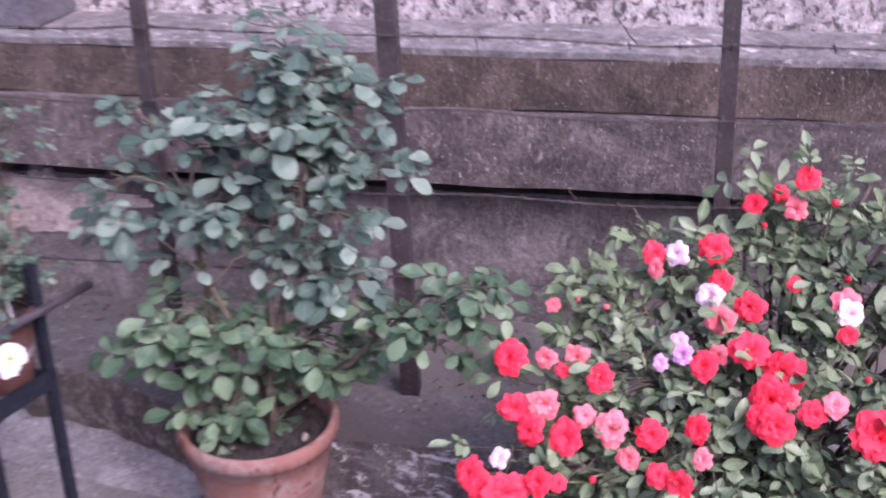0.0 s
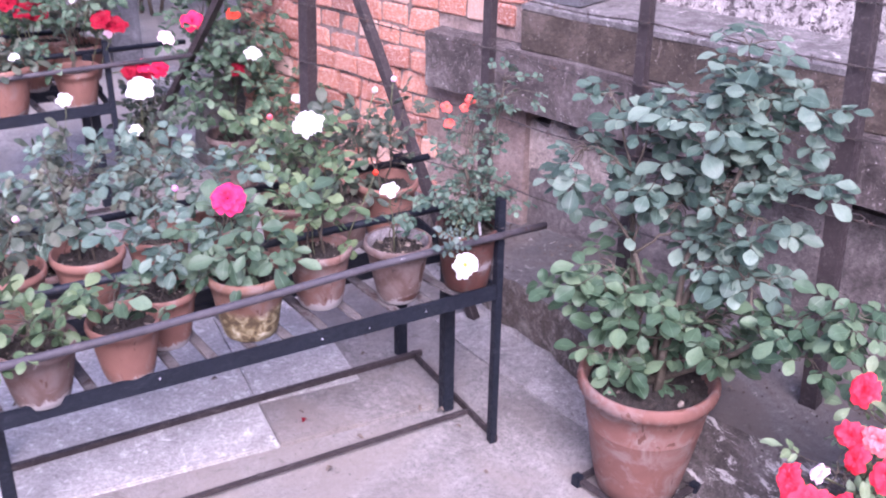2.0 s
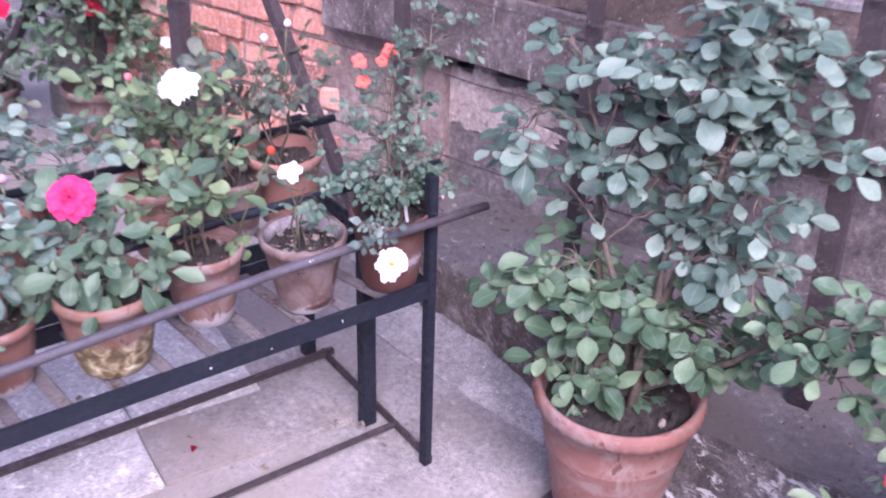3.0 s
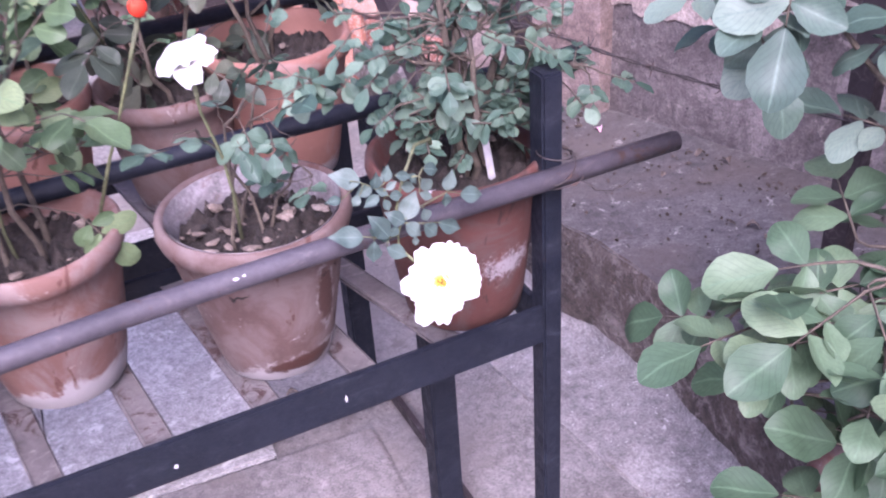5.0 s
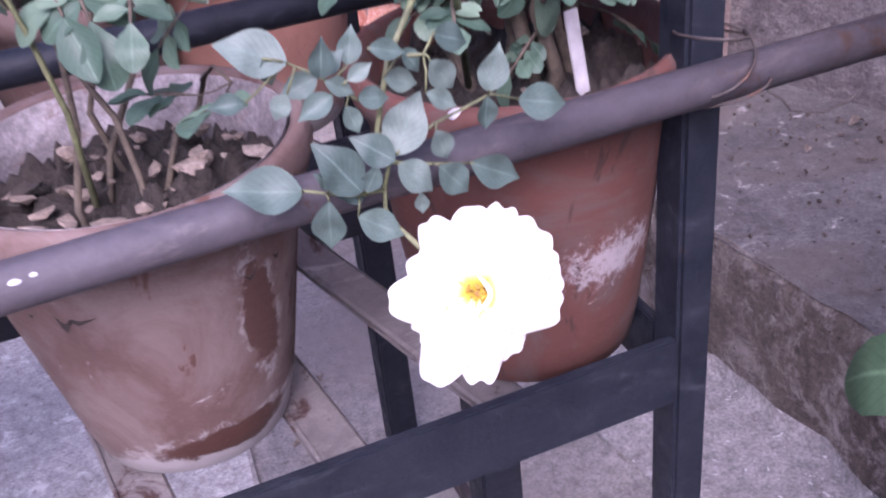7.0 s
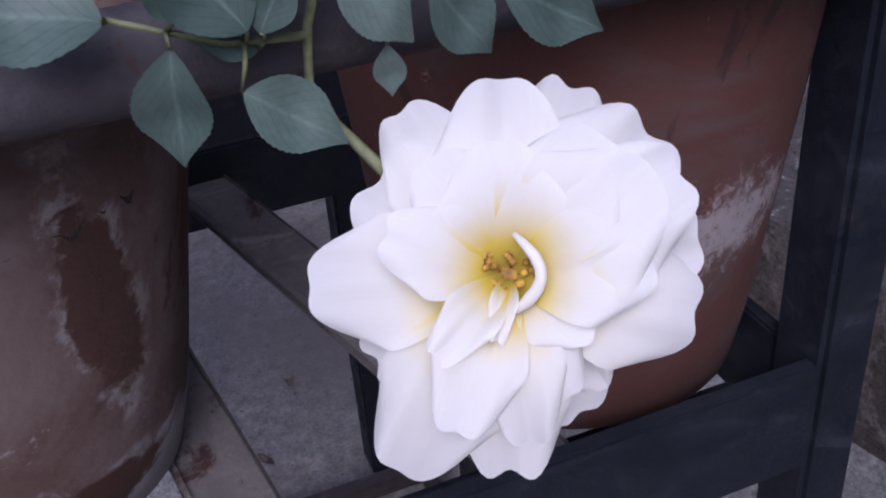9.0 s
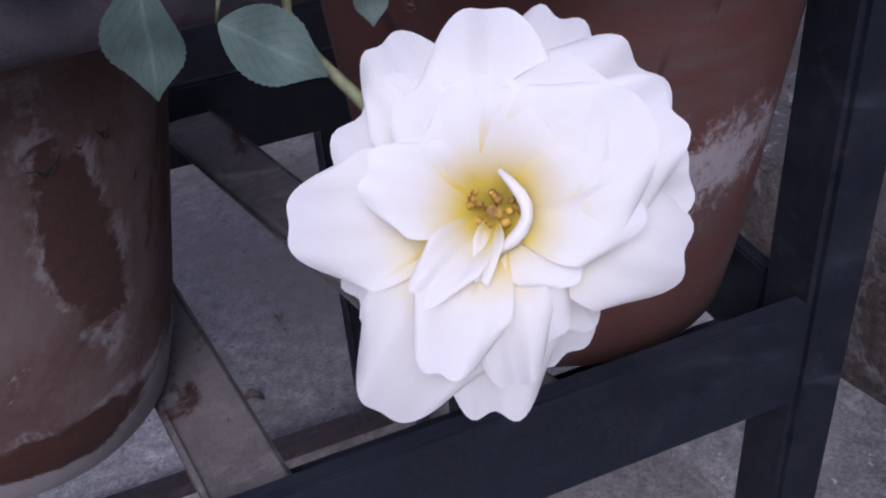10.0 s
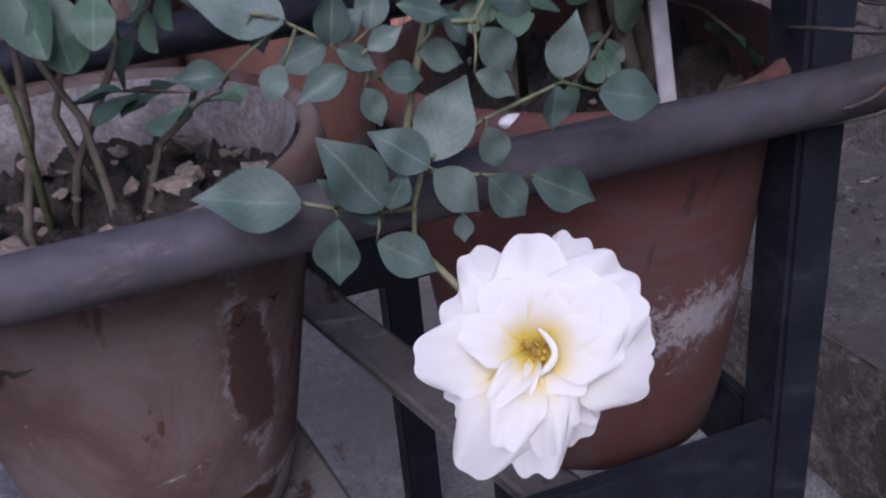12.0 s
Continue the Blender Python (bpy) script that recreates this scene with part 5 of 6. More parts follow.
for lift, rows_, cup, broad in ((0.0, OUTER, 0.07, 1.22), (0.0018, INNER, 0.12, 1.10), (0.0030, HEART, 0.18, 1.08)):
    for deg, ln, wd, tilt in rows_:
        a, e = radians(deg), radians(tilt)
        d = Vector((math.cos(a) * math.cos(e), math.sin(a) * math.cos(e), math.sin(e)))
        inward = Vector((-math.cos(a) * math.sin(e), -math.sin(a) * math.sin(e), math.cos(e)))
        m = Matrix.Translation((0.001 * math.cos(a), 0.001 * math.sin(a), lift + pr.uniform(0, 0.0012))) @ frame_from(d, inward)
        bm = bmesh.new()
        uvl = bm.loops.layers.uv.new("UVMap")
        petal_grid(bm, uvl, ln / 1000 * 0.93, wd / 1000 * broad, cup, pr.uniform(0.04, 0.22), m, 0.030, pr, 16, 18, pr.uniform(0.0, 0.13))
        part("petal", bm, PETALS["white"], flower)

curl = bmesh.new()
tube_into(curl, [(0.0005 + 0.0042 * math.sin(k * 0.42), 0.0058 - 0.0016 * k, 0.0105 - 0.0006 * abs(k - 3)) for k in range(8)], [0.0004, 0.0007, 0.0009, 0.0009, 0.0009, 0.0010, 0.0010, 0.0005], 10)
part("petal", curl, PETALS["curled_white"], flower, "thin white petal curled over the heart", True)


# ---- the large rose in the big pot ----
big = thing("potted_rose", "large leafy bloomless rose in a big clay pot on the floor", "potted plant", (0.236, -0.310, 0.022))
pot_parts(big, 0.158, 0.315, TERRA_BIG, 71, 0.90, 0.62, 0.022, 12, True)
stand = thing("pot_stand", "low square dark iron stand under the big pot", "pot stand", (0.236, -0.310, 0.0))
stand.rotation_euler.z = radians(15)
for k in range(4):
    a = math.pi / 2 * k
    c, s = math.cos(a), math.sin(a)
    part("stand_bar", bar((0.098 * c - 0.105 * s, 0.098 * s + 0.105 * c, 0.016), (0.098 * c + 0.105 * s, 0.098 * s - 0.105 * c, 0.016), 0.014, 0.008), POST, stand)
    part("foot", block((0.100 * (c - s) - 0.012, 0.100 * (s + c) - 0.012, -0.002), (0.100 * (c - s) + 0.012, 0.100 * (s + c) + 0.012, 0.030), 0.003), IRON, stand)
part("stand_bar", bar((-0.11, 0, 0.0162), (0.11, 0, 0.0162), 0.014, 0.007), POST, stand)

CROWN_TOP = [(0.16, 0.0, 1.01, 0.035, 0.03, 4), (0.18, 0.02, 1.05, 0.08, 0.034, 6), (0.12, -0.02, 0.98, 0.061, 0.039, 7), (0.18, -0.06, 0.94, 0.079, 0.045, 14), (0.23, -0.08, 0.98, 0.046, 0.023, 4), (0.29, -0.14, 0.94, 0.046, 0.029, 7), (0.22, -0.12, 0.88, 0.085, 0.04, 13), (0.05, 0.05, 0.94, 0.067, 0.028, 7), (0.01, 0.09, 0.87, 0.068, 0.04, 10), (-0.05, 0.18, 0.93, 0.036, 0.028, 5),
             (0.06, -0.01, 0.91, 0.066, 0.038, 9), (0.09, 0.01, 0.84, 0.079, 0.032, 9), (0.19, -0.09, 0.82, 0.08, 0.032, 9), (0.22, -0.2, 0.8, 0.05, 0.028, 9), (0.09, -0.04, 0.77, 0.09, 0.045, 15), (0.03, 0.07, 0.77, 0.08, 0.038, 10)]
MIDDLE = [(-0.1, 0.18, 0.8, 0.063, 0.037, 9), (-0.1, 0.2, 0.73, 0.052, 0.026, 4), (-0.01, 0.11, 0.72, 0.07, 0.03, 6), (0.13, -0.03, 0.67, 0.07, 0.037, 10), (0.08, 0.02, 0.64, 0.047, 0.026, 4), (-0.03, 0.13, 0.62, 0.024, 0.03, 2), (0.12, -0.02, 0.56, 0.06, 0.04, 7), (0.16, -0.16, 0.59, 0.069, 0.044, 9), (0.05, 0.03, 0.70, 0.07, 0.045, 8), (0.11, -0.08, 0.63, 0.075, 0.045, 10), (0.14, -0.11, 0.71, 0.065, 0.045, 8)]
LOW = [(-0.14, 0.14, 0.51, 0.047, 0.033, 3), (-0.07, 0.09, 0.56, 0.059, 0.039, 7), (-0.08, 0.08, 0.49, 0.083, 0.05, 13), (0.0, 0.02, 0.49, 0.071, 0.05, 13), (-0.12, 0.12, 0.43, 0.048, 0.034, 4), (-0.06, 0.06, 0.37, 0.079, 0.049, 10), (-0.02, 0.02, 0.30, 0.063, 0.03, 6), (0.1, -0.1, 0.48, 0.071, 0.05, 11), (0.1, -0.12, 0.43, 0.072, 0.039, 9), (0.08, -0.08, 0.39, 0.048, 0.03, 4)]
BRANCH = [(0.13, -0.23, 0.54, 0.057, 0.043, 9), (0.1, -0.35, 0.6, 0.064, 0.04, 11), (0.14, -0.39, 0.64, 0.042, 0.026, 5), (0.14, -0.44, 0.63, 0.047, 0.029, 6), (0.14, -0.44, 0.56, 0.048, 0.027, 5), (0.08, -0.38, 0.54, 0.027, 0.03, 3)]
HUBS = [(-0.03, 0.06, 0.60), (-0.02, 0.11, 0.76), (0.08, -0.01, 0.70), (0.14, -0.06, 0.84), (-0.03, 0.02, 0.40), (0.06, -0.06, 0.44), (0.11, -0.22, 0.50)]
for k, q in enumerate(HUBS):
    foot = Vector((0.03 * math.cos(k * 2.4), 0.03 * math.sin(k * 2.4), 0.27))
    part("stem", tube(bend(foot, q, (0.02 * math.cos(k), 0.02 * math.sin(k * 1.7), 0.0), 8, 0.006), [0.011 - 0.0008 * i for i in range(9)], 9), WOOD, big)
for tier, tone, seed, many, full, size in ((CROWN_TOP, "sage", 72, 120, 1.15, 0.042), (MIDDLE, "sage", 73, 60, 1.0, 0.042), (LOW, "leafy", 74, 90, 1.25, 0.044), (BRANCH, "leafy", 75, 50, 1.05, 0.041)):
    grow(big, [((x - (0.018 if y < -0.05 and z > 0.75 else 0.0), y + (0.03 if y < -0.05 and z > 0.75 else 0.0), z + (0.02 * (z - 0.6) if z > 0.6 else 0.0)), (w * 0.85, w * 0.85, h * 0.8), int(n * full) + 1) for x, y, z, w, h, n in tier], size, tone, seed, many, (0, 0, 0.29), 0.007, 0.03, 5, HUBS, slim=1.1)

# ---- the red rose bush ----
bush = thing("potted_rose", "wide rose bush covered in coral-red blooms, in a clay pot", "potted plant", (0.52, -1.24, 0.0))
pot_parts(bush, 0.15, 0.26, TERRA, 81, 0.88, 0.64, 0.024, 6)
SPREAD, SINK = 1.41, 0.52


def bush_at(x, y, z):
    return Vector((x * SPREAD + 0.08, y * SPREAD, z * SPREAD - SINK))


# leaf mass: rows of clumps that lean back as they rise; height, first and last y, set-back
SHELVES = [(0.50, -0.28, 0.22, -0.05), (0.60, -0.30, 0.24, -0.12), (0.68, -0.32, 0.24, -0.17), (0.74, -0.34, 0.22, -0.20), (0.79, -0.32, 0.24, -0.15), (0.84, -0.30, 0.24, -0.09), (0.89, -0.28, 0.20, -0.03), (0.935, -0.24, 0.12, 0.03), (0.965, -0.20, 0.04, 0.07)]
bush_r = random.Random(15)
LEAVES = []
for z, y0, y1, x in SHELVES:
    y = y0
    while y <= y1:
        LEAVES.append(((x + bush_r.uniform(-.02, .02), y, z + bush_r.uniform(-.012, .012)), (0.055, 0.055, 0.035), 24 if z < 0.95 else 10))
        y += 0.075
LEAVES += [((-0.02, 0.21, 0.925), (0.02, 0.03, 0.03), 4), ((0.07, -0.12, 0.985), (0.04, 0.07, 0.02), 6), ((0.05, 0.10, 0.985), (0.02, 0.02, 0.025), 3), ((-0.22, 0.27, 0.76), (0.04, 0.03, 0.03), 4), ((-0.28, 0.24, 0.70), (0.05, 0.05, 0.03), 12), ((-0.27, 0.15, 0.70), (0.05, 0.05, 0.04), 14), ((-0.25, 0.05, 0.70), (0.05, 0.05, 0.04), 12), ((-0.20, 0.20, 0.66), (0.06, 0.05, 0.05), 14)]
LEAVES = [(bush_at(*c), tuple(v * SPREAD for v in q), n) for c, q, n in LEAVES]
grow(bush, LEAVES, 0.034, "bush", 82, 300, (0, 0, 0.22), 0.006, 0.05, 5, slim=0.82)
br = random.Random(12)
view = Vector((-0.98, -0.17, 0.35))
# blooms: place and radius
RED_HIGH = [(-0.202, 0.28, 0.79, 0.022), (0.043, 0.014, 0.994, 0.015), (0.023, 0.039, 0.978, 0.01), (0.006, 0.062, 0.963, 0.014), (0.025, -0.022, 0.979, 0.008), (-0.012, 0.044, 0.948, 0.006), (-0.046, 0.091, 0.92, 0.018), (-0.064, 0.158, 0.905, 0.015), (-0.075, 0.071, 0.895, 0.014), (-0.064, -0.01, 0.905, 0.01),
            (-0.047, -0.062, 0.919, 0.007), (-0.097, -0.079, 0.878, 0.011), (-0.094, 0.03, 0.88, 0.018), (-0.136, 0.014, 0.845, 0.021), (-0.145, -0.028, 0.838, 0.022), (-0.159, 0.056, 0.826, 0.017)]
RED_LOW = [(-0.17, -0.023, 0.817, 0.024), (-0.191, -0.035, 0.799, 0.02), (-0.192, -0.02, 0.799, 0.015), (-0.176, -0.137, 0.811, 0.028), (-0.174, -0.07, 0.814, 0.015), (-0.245, 0.251, 0.754, 0.018), (-0.261, 0.222, 0.741, 0.018), (-0.256, 0.175, 0.745, 0.021), (-0.231, 0.087, 0.766, 0.018), (-0.214, 0.038, 0.78, 0.015), (-0.263, 0.065, 0.739, 0.013), (-0.262, 0.039, 0.74, 0.017)]
RED_EDGE = [(-0.315, 0.269, 0.696, 0.021), (-0.32, 0.224, 0.692, 0.026), (-0.326, 0.248, 0.687, 0.018), (-0.302, 0.188, 0.707, 0.017), (-0.298, 0.168, 0.71, 0.01), (-0.196, 0.165, 0.795, 0.016), (-0.283, 0.132, 0.723, 0.007), (-0.239, -0.17, 0.759, 0.017), (-0.15, -0.172, 0.833, 0.014), (-0.199, 0.212, 0.792, 0.009), (-0.132, -0.112, 0.848, 0.006), (-0.307, 0.12, 0.703, 0.005)]
CORAL = [(0.01, 0.015, 0.967, 0.015), (-0.078, 0.149, 0.893, 0.011), (-0.07, -0.069, 0.9, 0.016), (-0.112, 0.055, 0.865, 0.018), (-0.144, 0.044, 0.838, 0.013), (-0.166, -0.043, 0.82, 0.012), (-0.112, -0.145, 0.865, 0.019), (-0.162, -0.087, 0.823, 0.014), (-0.232, 0.221, 0.765, 0.021), (-0.237, 0.13, 0.761, 0.019), (-0.233, 0.167, 0.764, 0.013),
         (-0.255, 0.102, 0.746, 0.014), (-0.18, 0.203, 0.808, 0.016), (-0.191, 0.236, 0.799, 0.013), (-0.14, 0.255, 0.842, 0.009), (-0.126, 0.229, 0.853, 0.006), (-0.128, 0.19, 0.852, 0.006), (-0.238, 0.025, 0.76, 0.011)]
PALE = [(-0.078, -0.074, 0.893, 0.016), (-0.127, -0.162, 0.853, 0.015), (-0.06, 0.13, 0.909, 0.015), (-0.094, 0.075, 0.88, 0.016), (-0.294, 0.241, 0.713, 0.014)]
LILAC = [(-0.154, 0.081, 0.83, 0.014), (-0.166, 0.105, 0.82, 0.009), (-0.142, 0.093, 0.84, 0.01)]
for kind, rows_, style, label in (("red", RED_HIGH + RED_LOW + RED_EDGE, "double", ""), ("coral", CORAL, "full", "fading coral bloom"), ("blush", PALE, "full", "pale pink faded bloom"), ("lilac", LILAC, "full", "withered lilac bloom")):
    for n, (x, y, z, rad) in enumerate(rows_):
        p = bush_at(x - 0.012, y, z + 0.004)
        f = view + Vector((br.uniform(-.4, .4), br.uniform(-.5, .5), br.uniform(-.2, .5)))
        put_flower(bush, kind, p, f, rad * 1.08 * SPREAD, n * 3 + 1, "bud" if rad < 0.009 else "full" if style == "double" and n % 2 else style, label)
        part("flower_stalk", tube(bend((p.x * 0.6 + 0.02, p.y * 0.8, p.z - 0.11), p - f.normalized() * 0.003, (0, 0, 0.01), 3, 0.004, br), [0.002, 0.0016, 0.0014, 0.0016], 5), STEM, bush)

# ---- roses on the second rack and round the braced post ----
far_specs = [
    # label, place, pot radius, tone, height and width of the plant, blooms (kind, place over the pot's foot, radius)
    ("crimson rose bush in a clay pot on the far rack", (-0.80, 1.80), 0.082, "green", 0.38, 0.14,
     [("crimson", p, 0.040) for p in ((0.08, -0.05, 0.43), (0.12, -0.07, 0.41), (0.16, -0.05, 0.40), (0.14, -0.03, 0.46), (0.10, -0.10, 0.31), (0.14, -0.10, 0.29), (0.11, -0.02, 0.50), (0.18, -0.04, 0.52))] + [("crimson", (0.17, -0.08, 0.12), 0.03), ("hot_pink", (0.22, -0.05, 0.13), 0.028)]),
    ("wide clay pot with a low rose on the far rack", (-1.045, 1.79), 0.105, "dusky", 0.10, 0.08, [("plain_white", (0.05, -0.1, 0.22), 0.02)]),
    ("dark red rose in a clay pot on the far rack", (-0.92, 2.05), 0.07, "green", 0.28, 0.12, [("crimson", p, 0.042) for p in ((-0.05, -0.04, 0.32), (0.0, -0.07, 0.30), (0.04, -0.05, 0.29), (-0.02, -0.02, 0.36), (0.07, 0.0, 0.38))]),
    ("rose with white blooms in a clay pot on the far rack", (-1.28, 1.78), 0.10, "dusky", 0.24, 0.12, [("plain_white", p, 0.028) for p in ((0.02, -0.08, 0.30), (-0.06, -0.05, 0.33), (0.08, -0.02, 0.36))]),
    ("rose with clusters of small white blooms on the far rack", (-0.74, 2.10), 0.085, "dusky", 0.30, 0.12, [("plain_white", (0.07 * math.sin(k * 2.6), -0.06 + 0.03 * math.cos(k * 1.9), 0.36 + 0.05 * math.sin(k * 4.1)), 0.014) for k in range(14)] + [("blush", (0.10, -0.08, 0.19), 0.024)]),
    ("pale yellow rose bush in a clay pot on the far rack", (-0.82, 2.20), 0.09, "fresh", 0.46, 0.18, [("yellow", (0.14 * math.cos(k * 2.4), -0.10 + 0.03 * (k % 3), 0.42 + 0.022 * (k % 6)), 0.034) for k in range(16)]),
    ("pale yellow rose bush in a clay pot on the far rack", (-1.06, 2.19), 0.10, "fresh", 0.46, 0.16, [("yellow", (0.14 * math.cos(k * 2.4), -0.10 + 0.03 * (k % 3), 0.40 + 0.022 * (k % 6)), 0.034) for k in range(14)]),
    ("leafy rose in a clay pot on the far rack", (-1.52, 1.77), 0.10, "green", 0.28, 0.12, [("plain_white", (0.0, -0.08, 0.32), 0.026)]),
]
for n, (label, (x, y), rad, tone, h, w, blooms) in enumerate(far_specs):
    potted(label, (x + 0.08, y, Z1), rad, rad * 1.7, TERRA, 90 + n, bushy(h, w, 13), 0.040, tone, 0, flowers=[(k, p, q, "full") for k, p, q in blooms], group="pots on the far rack", litter=3)

FLOOR_POTS = [
    ("tall magenta rose in a clay pot on the floor", (-0.24, 1.88), 0.11, 0.24, "green", 0.62, 0.21,
     [("hot_pink", (-0.08, -0.02, 0.80), 0.046), ("hot_pink", (-0.13, -0.04, 0.69), 0.044), ("blush", (-0.23, -0.03, 0.64), 0.030), ("scarlet", (0.02, -0.02, 0.70), 0.030), ("crimson", (0.0, -0.10, 0.51), 0.036), ("hot_pink", (-0.16, 0.0, 0.93), 0.040), ("coral", (-0.05, -0.02, 0.88), 0.040), ("hot_pink", (-0.05, 0.0, 1.0), 0.04), ("scarlet", (-0.22, 0.0, 0.92), 0.032)]),
    ("rose with a white bloom in a clay pot on the floor", (-0.14, 1.56), 0.09, 0.19, "leafy", 0.42, 0.13, [("plain_white", (-0.10, -0.03, 0.64), 0.030), ("plain_white", (0.04, -0.06, 0.47), 0.020)]),
    ("rose with a magenta bloom beside the brick wall", (-0.02, 1.95), 0.10, 0.2, "green", 0.44, 0.14, [("hot_pink", (0.09, -0.04, 0.57), 0.034)]),
    ("small dark-potted rose with crimson and magenta blooms", (-0.50, 2.25), 0.085, 0.15, "dusky", 0.26, 0.09, [("crimson", (-0.05, -0.06, 0.42), 0.044), ("crimson", (-0.01, -0.07, 0.40), 0.036), ("hot_pink", (0.05, -0.05, 0.42), 0.040)]),
    ("small rose with a large white bloom, in a dark pot", (-0.68, 1.22), 0.08, 0.17, "dusky", 0.42, 0.09, [("plain_white", (0.0, -0.02, 0.665), 0.044), ("plain_white", (-0.03, -0.05, 0.55), 0.02)]),
    ("small rose with one white bloom, in a dark pot", (-0.93, 1.20), 0.08, 0.17, "dusky", 0.42, 0.09, [("plain_white", (0.03, 0.0, 0.66), 0.024)]),
    ("small potted rose on the floor", (-1.05, 1.10), 0.11, 0.2, "blue", 0.16, 0.10, []),
]
for n, (label, (x, y), rad, hh, tone, h, w, blooms) in enumerate(FLOOR_POTS):
    cl = [((0, 0, hh + h * 0.35), (w, w, h * 0.35), 105 if n == 0 else 24), ((w * .3, -w * .3, hh + h * 0.72), (w * .7, w * .7, h * 0.28), 64 if n == 0 else 15), ((-w * .4, w * .1, hh + h * 0.6), (w * .6, w * .6, h * 0.3), 62 if n == 0 else 13)]
    potted(label, (x + 0.08, y, 0.004), rad, hh, TERRA if n % 3 else TERRA_PALE, 210 + n, cl, 0.038, tone, 0, flowers=[(k, p, q, "full") for k, p, q in blooms], group="pots on the floor", litter=3)

drum = tagged(mesh_object("cement_drum", lathe([(0.148, 0), (0.15, 0.01), (0.135, 0.2), (0.122, 0.36), (0.125, 0.38), (0.118, 0.385), (0.108, 0.38), (0.105, 0.30)], 40, 0.01, 3), DRUM), "grey cement drum standing on the floor", "planter")
drum.location = (-0.09, 2.28, 0.003)


# ---- the far end of the yard ----
def far_pillar(x, y, w):
    bm = block((x - w / 2, y - w / 2, -0.01), (x + w / 2, y + w / 2, 2.3), 0.012, 4, 0.008, int(x * 10))
    tagged(mesh_object("yard_post", bm, PILLAR), "grey weathered cement post at the end of the yard", "post", group="yard posts")


for x, y, w in ((0.02, 2.9, 0.045), (-0.25, 3.9, 0.16), (0.35, 4.0, 0.2), (-0.75, 4.6, 0.16)):
    far_pillar(x, y, w)


def shrub(x, y, r, h, n, tone, seed):
    ob = thing("shrub", "dense green shrub at the far end of the yard", "shrub", (x, y, 0), "far shrubs")
    grow(ob, [((0, 0, h * 0.45), (r, r, h * 0.42), n), ((r * .5, 0, h * 0.72), (r * .7, r * .7, h * 0.3), n // 2), ((-r * .5, 0, h * 0.7), (r * .7, r * .7, h * 0.3), n // 2)], 0.07, tone, seed, 0, (0, 0, 0), 0.014, 0.08)


for k, (x, y, r, h) in enumerate(((-0.9, 3.6, 0.5, 0.9), (-1.9, 3.8, 0.6, 1.3), (-1.3, 5.0, 0.7, 1.7), (0.1, 4.9, 0.5, 1.0), (-2.4, 5.6, 0.8, 2.0), (-0.4, 5.8, 0.7, 1.8), (-2.6, 2.9, 0.5, 1.1), (0.9, 5.6, 0.6, 1.6))):
    shrub(x, y, r, h, 70, "green" if k % 2 else "dusky", 300 + k)


# ---- fallen petals and leaves on the floor ----
def fallen(name, label, x, y, z, size, mat, seed):
    r = random.Random(seed)
    bm = bmesh.new()
    uvl = bm.loops.layers.uv.new("UVMap")
    petal_grid(bm, uvl, size, size * 0.8, 0.25, 0.1, Euler((0, 0, r.uniform(0, 6))).to_matrix().to_4x4(), 0.08, r, 4, 4)
    ob = tagged(mesh_object(name, bm, mat), label, "petal" if "petal" in name else "leaf", "fallen petals")
    ob.location = (x, y, z)


fallen("fallen_petal", "crimson petal lying on the floor", -0.424, 0.266, 0.010, 0.022, PETALS["crimson"], 1)
fallen("fallen_petal", "dry pale petal lying on the floor", -0.057, 0.095, 0.004, 0.014, CLOD, 2)
fallen("fallen_petal", "dry pale petal lying on the floor", -0.11, 0.62, 0.004, 0.014, CLOD, 3)
fallen("fallen_petal", "dry pink petal lying on the platform", 0.476, 0.722, 0.191, 0.020, PETALS["blush"], 4)
fr = random.Random(77)
for k in range(16):
    fallen("fallen_leaf", "small dry brown leaf on the ground", fr.uniform(-1.2, 0.2), fr.uniform(-0.6, 0.9), 0.010, fr.uniform(0.012, 0.022), CLOD, 20 + k)
for k in range(10):
    fallen("fallen_leaf", "small dry brown leaf on the platform", fr.uniform(0.42, 0.62), fr.uniform(-0.3, 0.6), 0.190, fr.uniform(0.012, 0.022), CLOD, 50 + k)

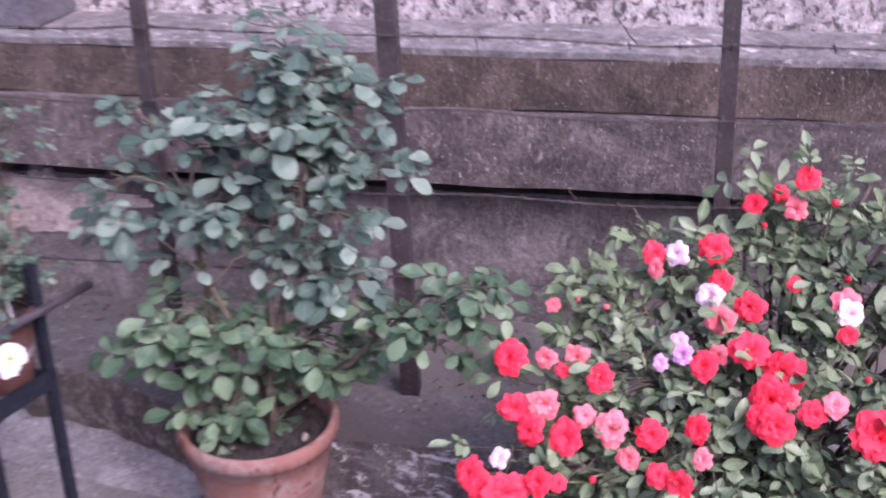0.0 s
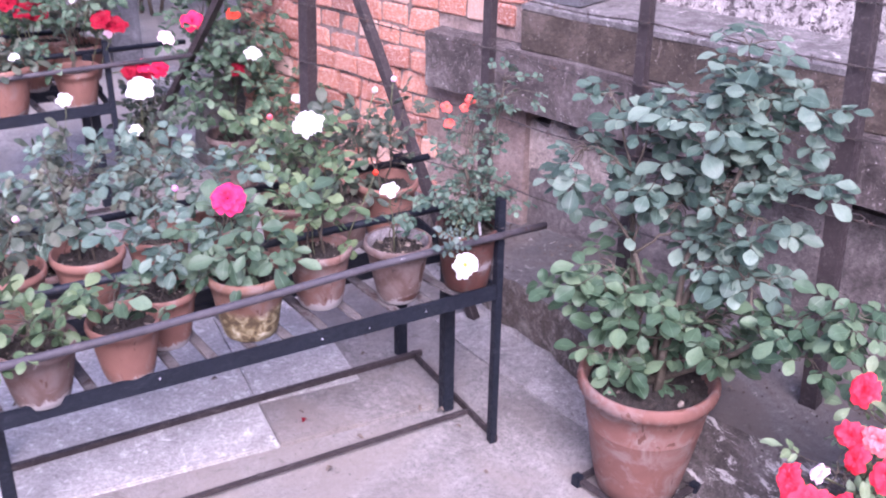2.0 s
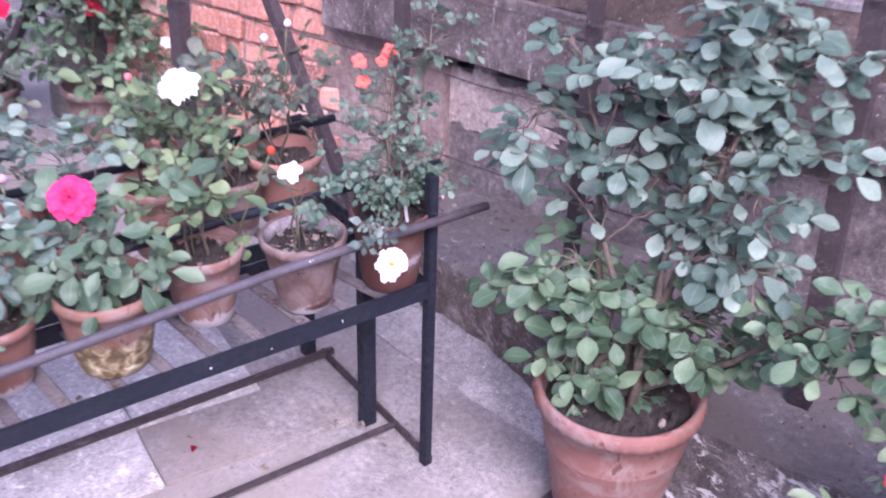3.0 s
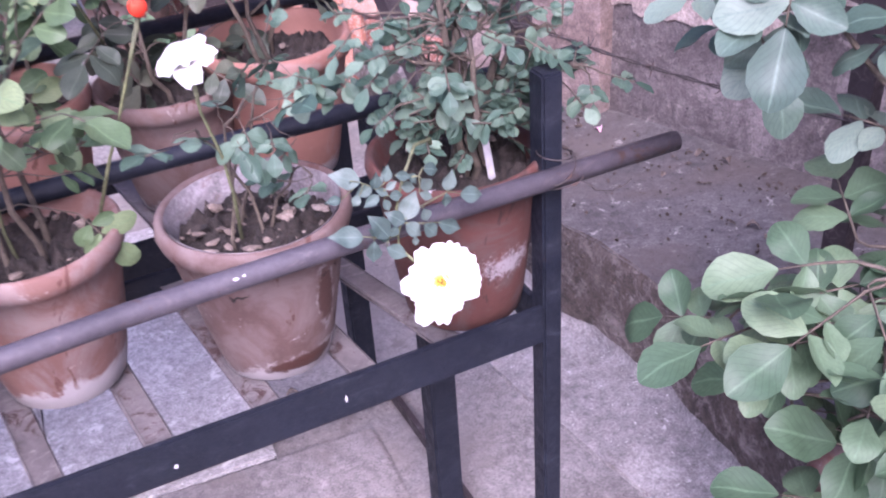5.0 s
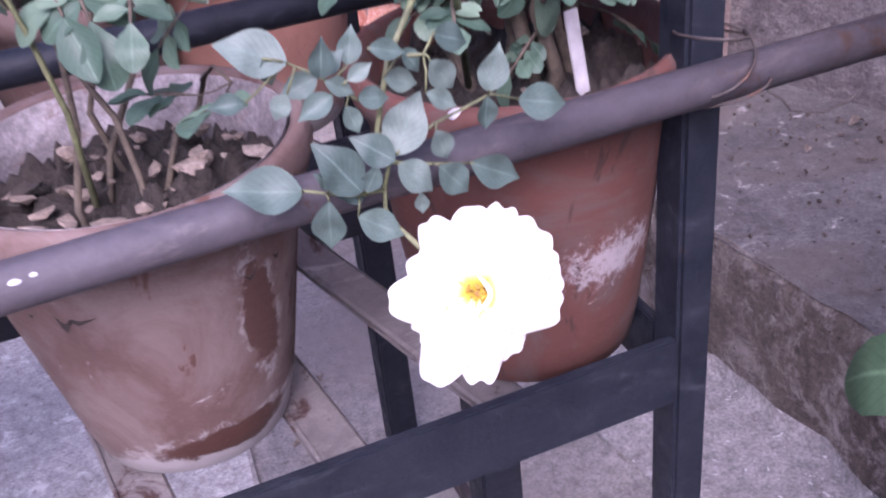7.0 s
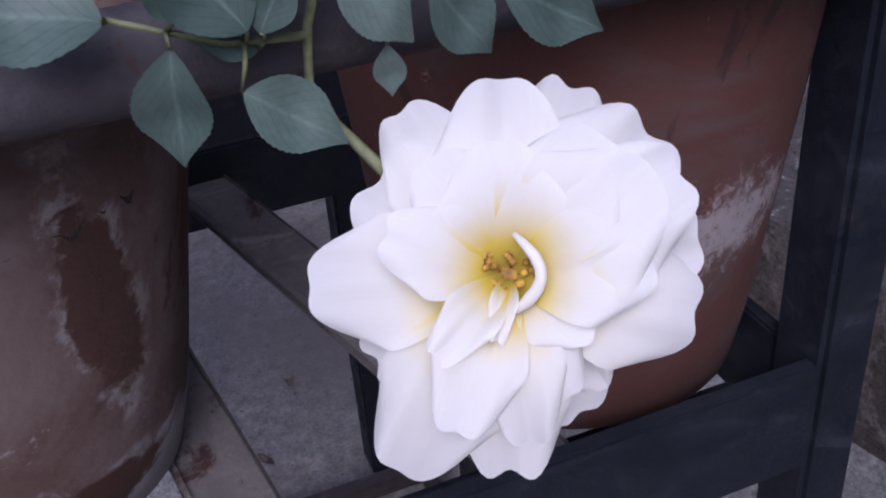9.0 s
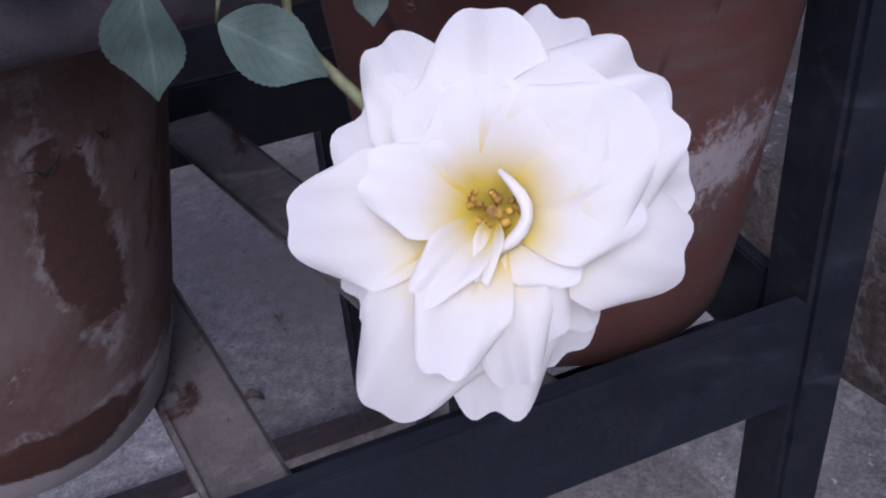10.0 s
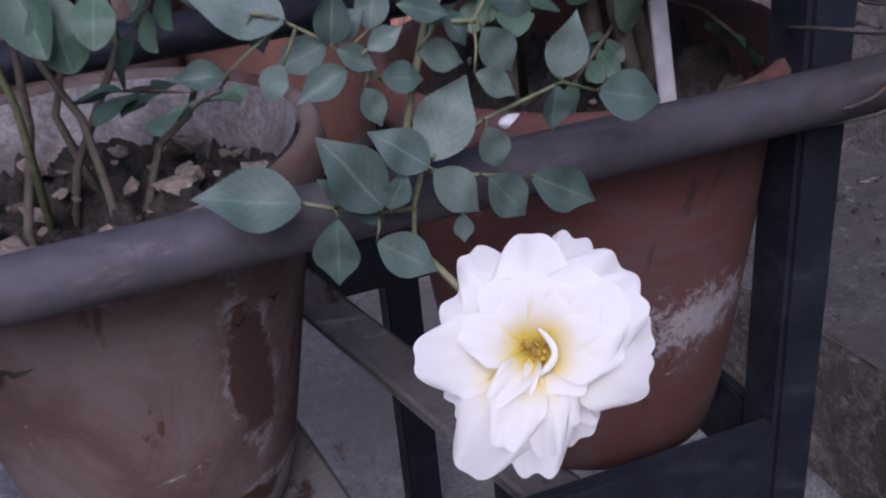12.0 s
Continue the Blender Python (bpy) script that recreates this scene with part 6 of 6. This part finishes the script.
# ---- crumbs of earth and bark on the platform, thickest along the wall ----
cr = random.Random(31)
vs, fs = [], []
for k in range(900):
    s = cr.uniform(-0.1, 1.45)
    off = 0.08 - 0.42 * cr.random() ** 1.8
    c = at_wall(s, off, 0.1885)
    size = cr.choice((0.0012, 0.0016, 0.002, 0.003, 0.004))
    turn_by = cr.uniform(0, 6.28)
    long = cr.uniform(1.0, 3.2) if k % 3 == 0 else 1.0
    base = len(vs)
    for dx, dy, dz in ((1, 0, 0), (0.2, 0.9, 0.1), (-0.9, 0.3, 0), (-0.3, -0.8, 0.1), (0.1, 0.1, 0.9), (0, 0, -0.7)):
        dx, dy = dx * size * long * cr.uniform(.7, 1.2), dy * size * cr.uniform(.7, 1.2)
        vs.append((c.x + dx * math.cos(turn_by) - dy * math.sin(turn_by), c.y + dx * math.sin(turn_by) + dy * math.cos(turn_by), c.z + dz * size))
    fs += [tuple(base + i for i in f) for f in ((0, 1, 4), (1, 2, 4), (2, 3, 4), (3, 0, 4), (1, 0, 5), (2, 1, 5), (3, 2, 5), (0, 3, 5))]
crumbs = bpy.data.meshes.new("earth_crumbs")
crumbs.from_pydata(vs, [], fs)
tagged(mesh_object("earth_crumbs", crumbs, BEAM_BROWN), "dark crumbs of earth and bark scattered on the platform", "debris", kind="stuff")

# ---- bricks of the wall, one by one ----
brick_wall = bpy.data.objects["wall_brick_core"]
br = random.Random(3)
SHAPES = []
for k in range(9):
    bm = block((-0.5, -0.5, -0.5), (0.5, 0.5, 0.5), 0)
    for v in bm.verts:
        v.co += Vector([br.uniform(-0.075, 0.075) for _ in range(3)])
    bmesh.ops.bevel(bm, geom=bm.edges[:], offset=0.085, segments=1, affect="EDGES")
    me = bpy.data.meshes.new("brick")
    bm.to_mesh(me)
    bm.free()
    me.materials.append(BRICK)
    SHAPES.append(me)
turn = Matrix(((SU.x, SN.x, 0, 0), (SU.y, SN.y, 0, 0), (0, 0, 1, 0), (0, 0, 0, 1)))
course, z = 0, 0.03
while z < 1.62:
    h = 0.066 + br.uniform(-.006, .006)
    s = 1.315 if z > 0.80 else 1.68
    s += 0.05 * (course % 2)
    while s < 2.70:
        w = br.choice((0.115, 0.125, 0.105, 0.062, 0.088)) * br.uniform(0.9, 1.1)
        w = min(w, 2.715 - s)
        if w > 0.03:
            ob = new("brick", SHAPES[br.randrange(9)])
            proud = br.uniform(-0.006, 0.012)
            ob.matrix_world = Matrix.Translation(at_wall(s + w / 2, 0.120 - proud, z + h / 2)) @ turn @ Euler((br.uniform(-.04, .04), br.uniform(-.045, .045), br.uniform(-.04, .04))).to_matrix().to_4x4() @ Matrix.Diagonal((w, 0.07, h, 1))
            ob.parent = brick_wall
        s += w + br.uniform(0.006, 0.014)
    z += h + 0.006
    course += 1
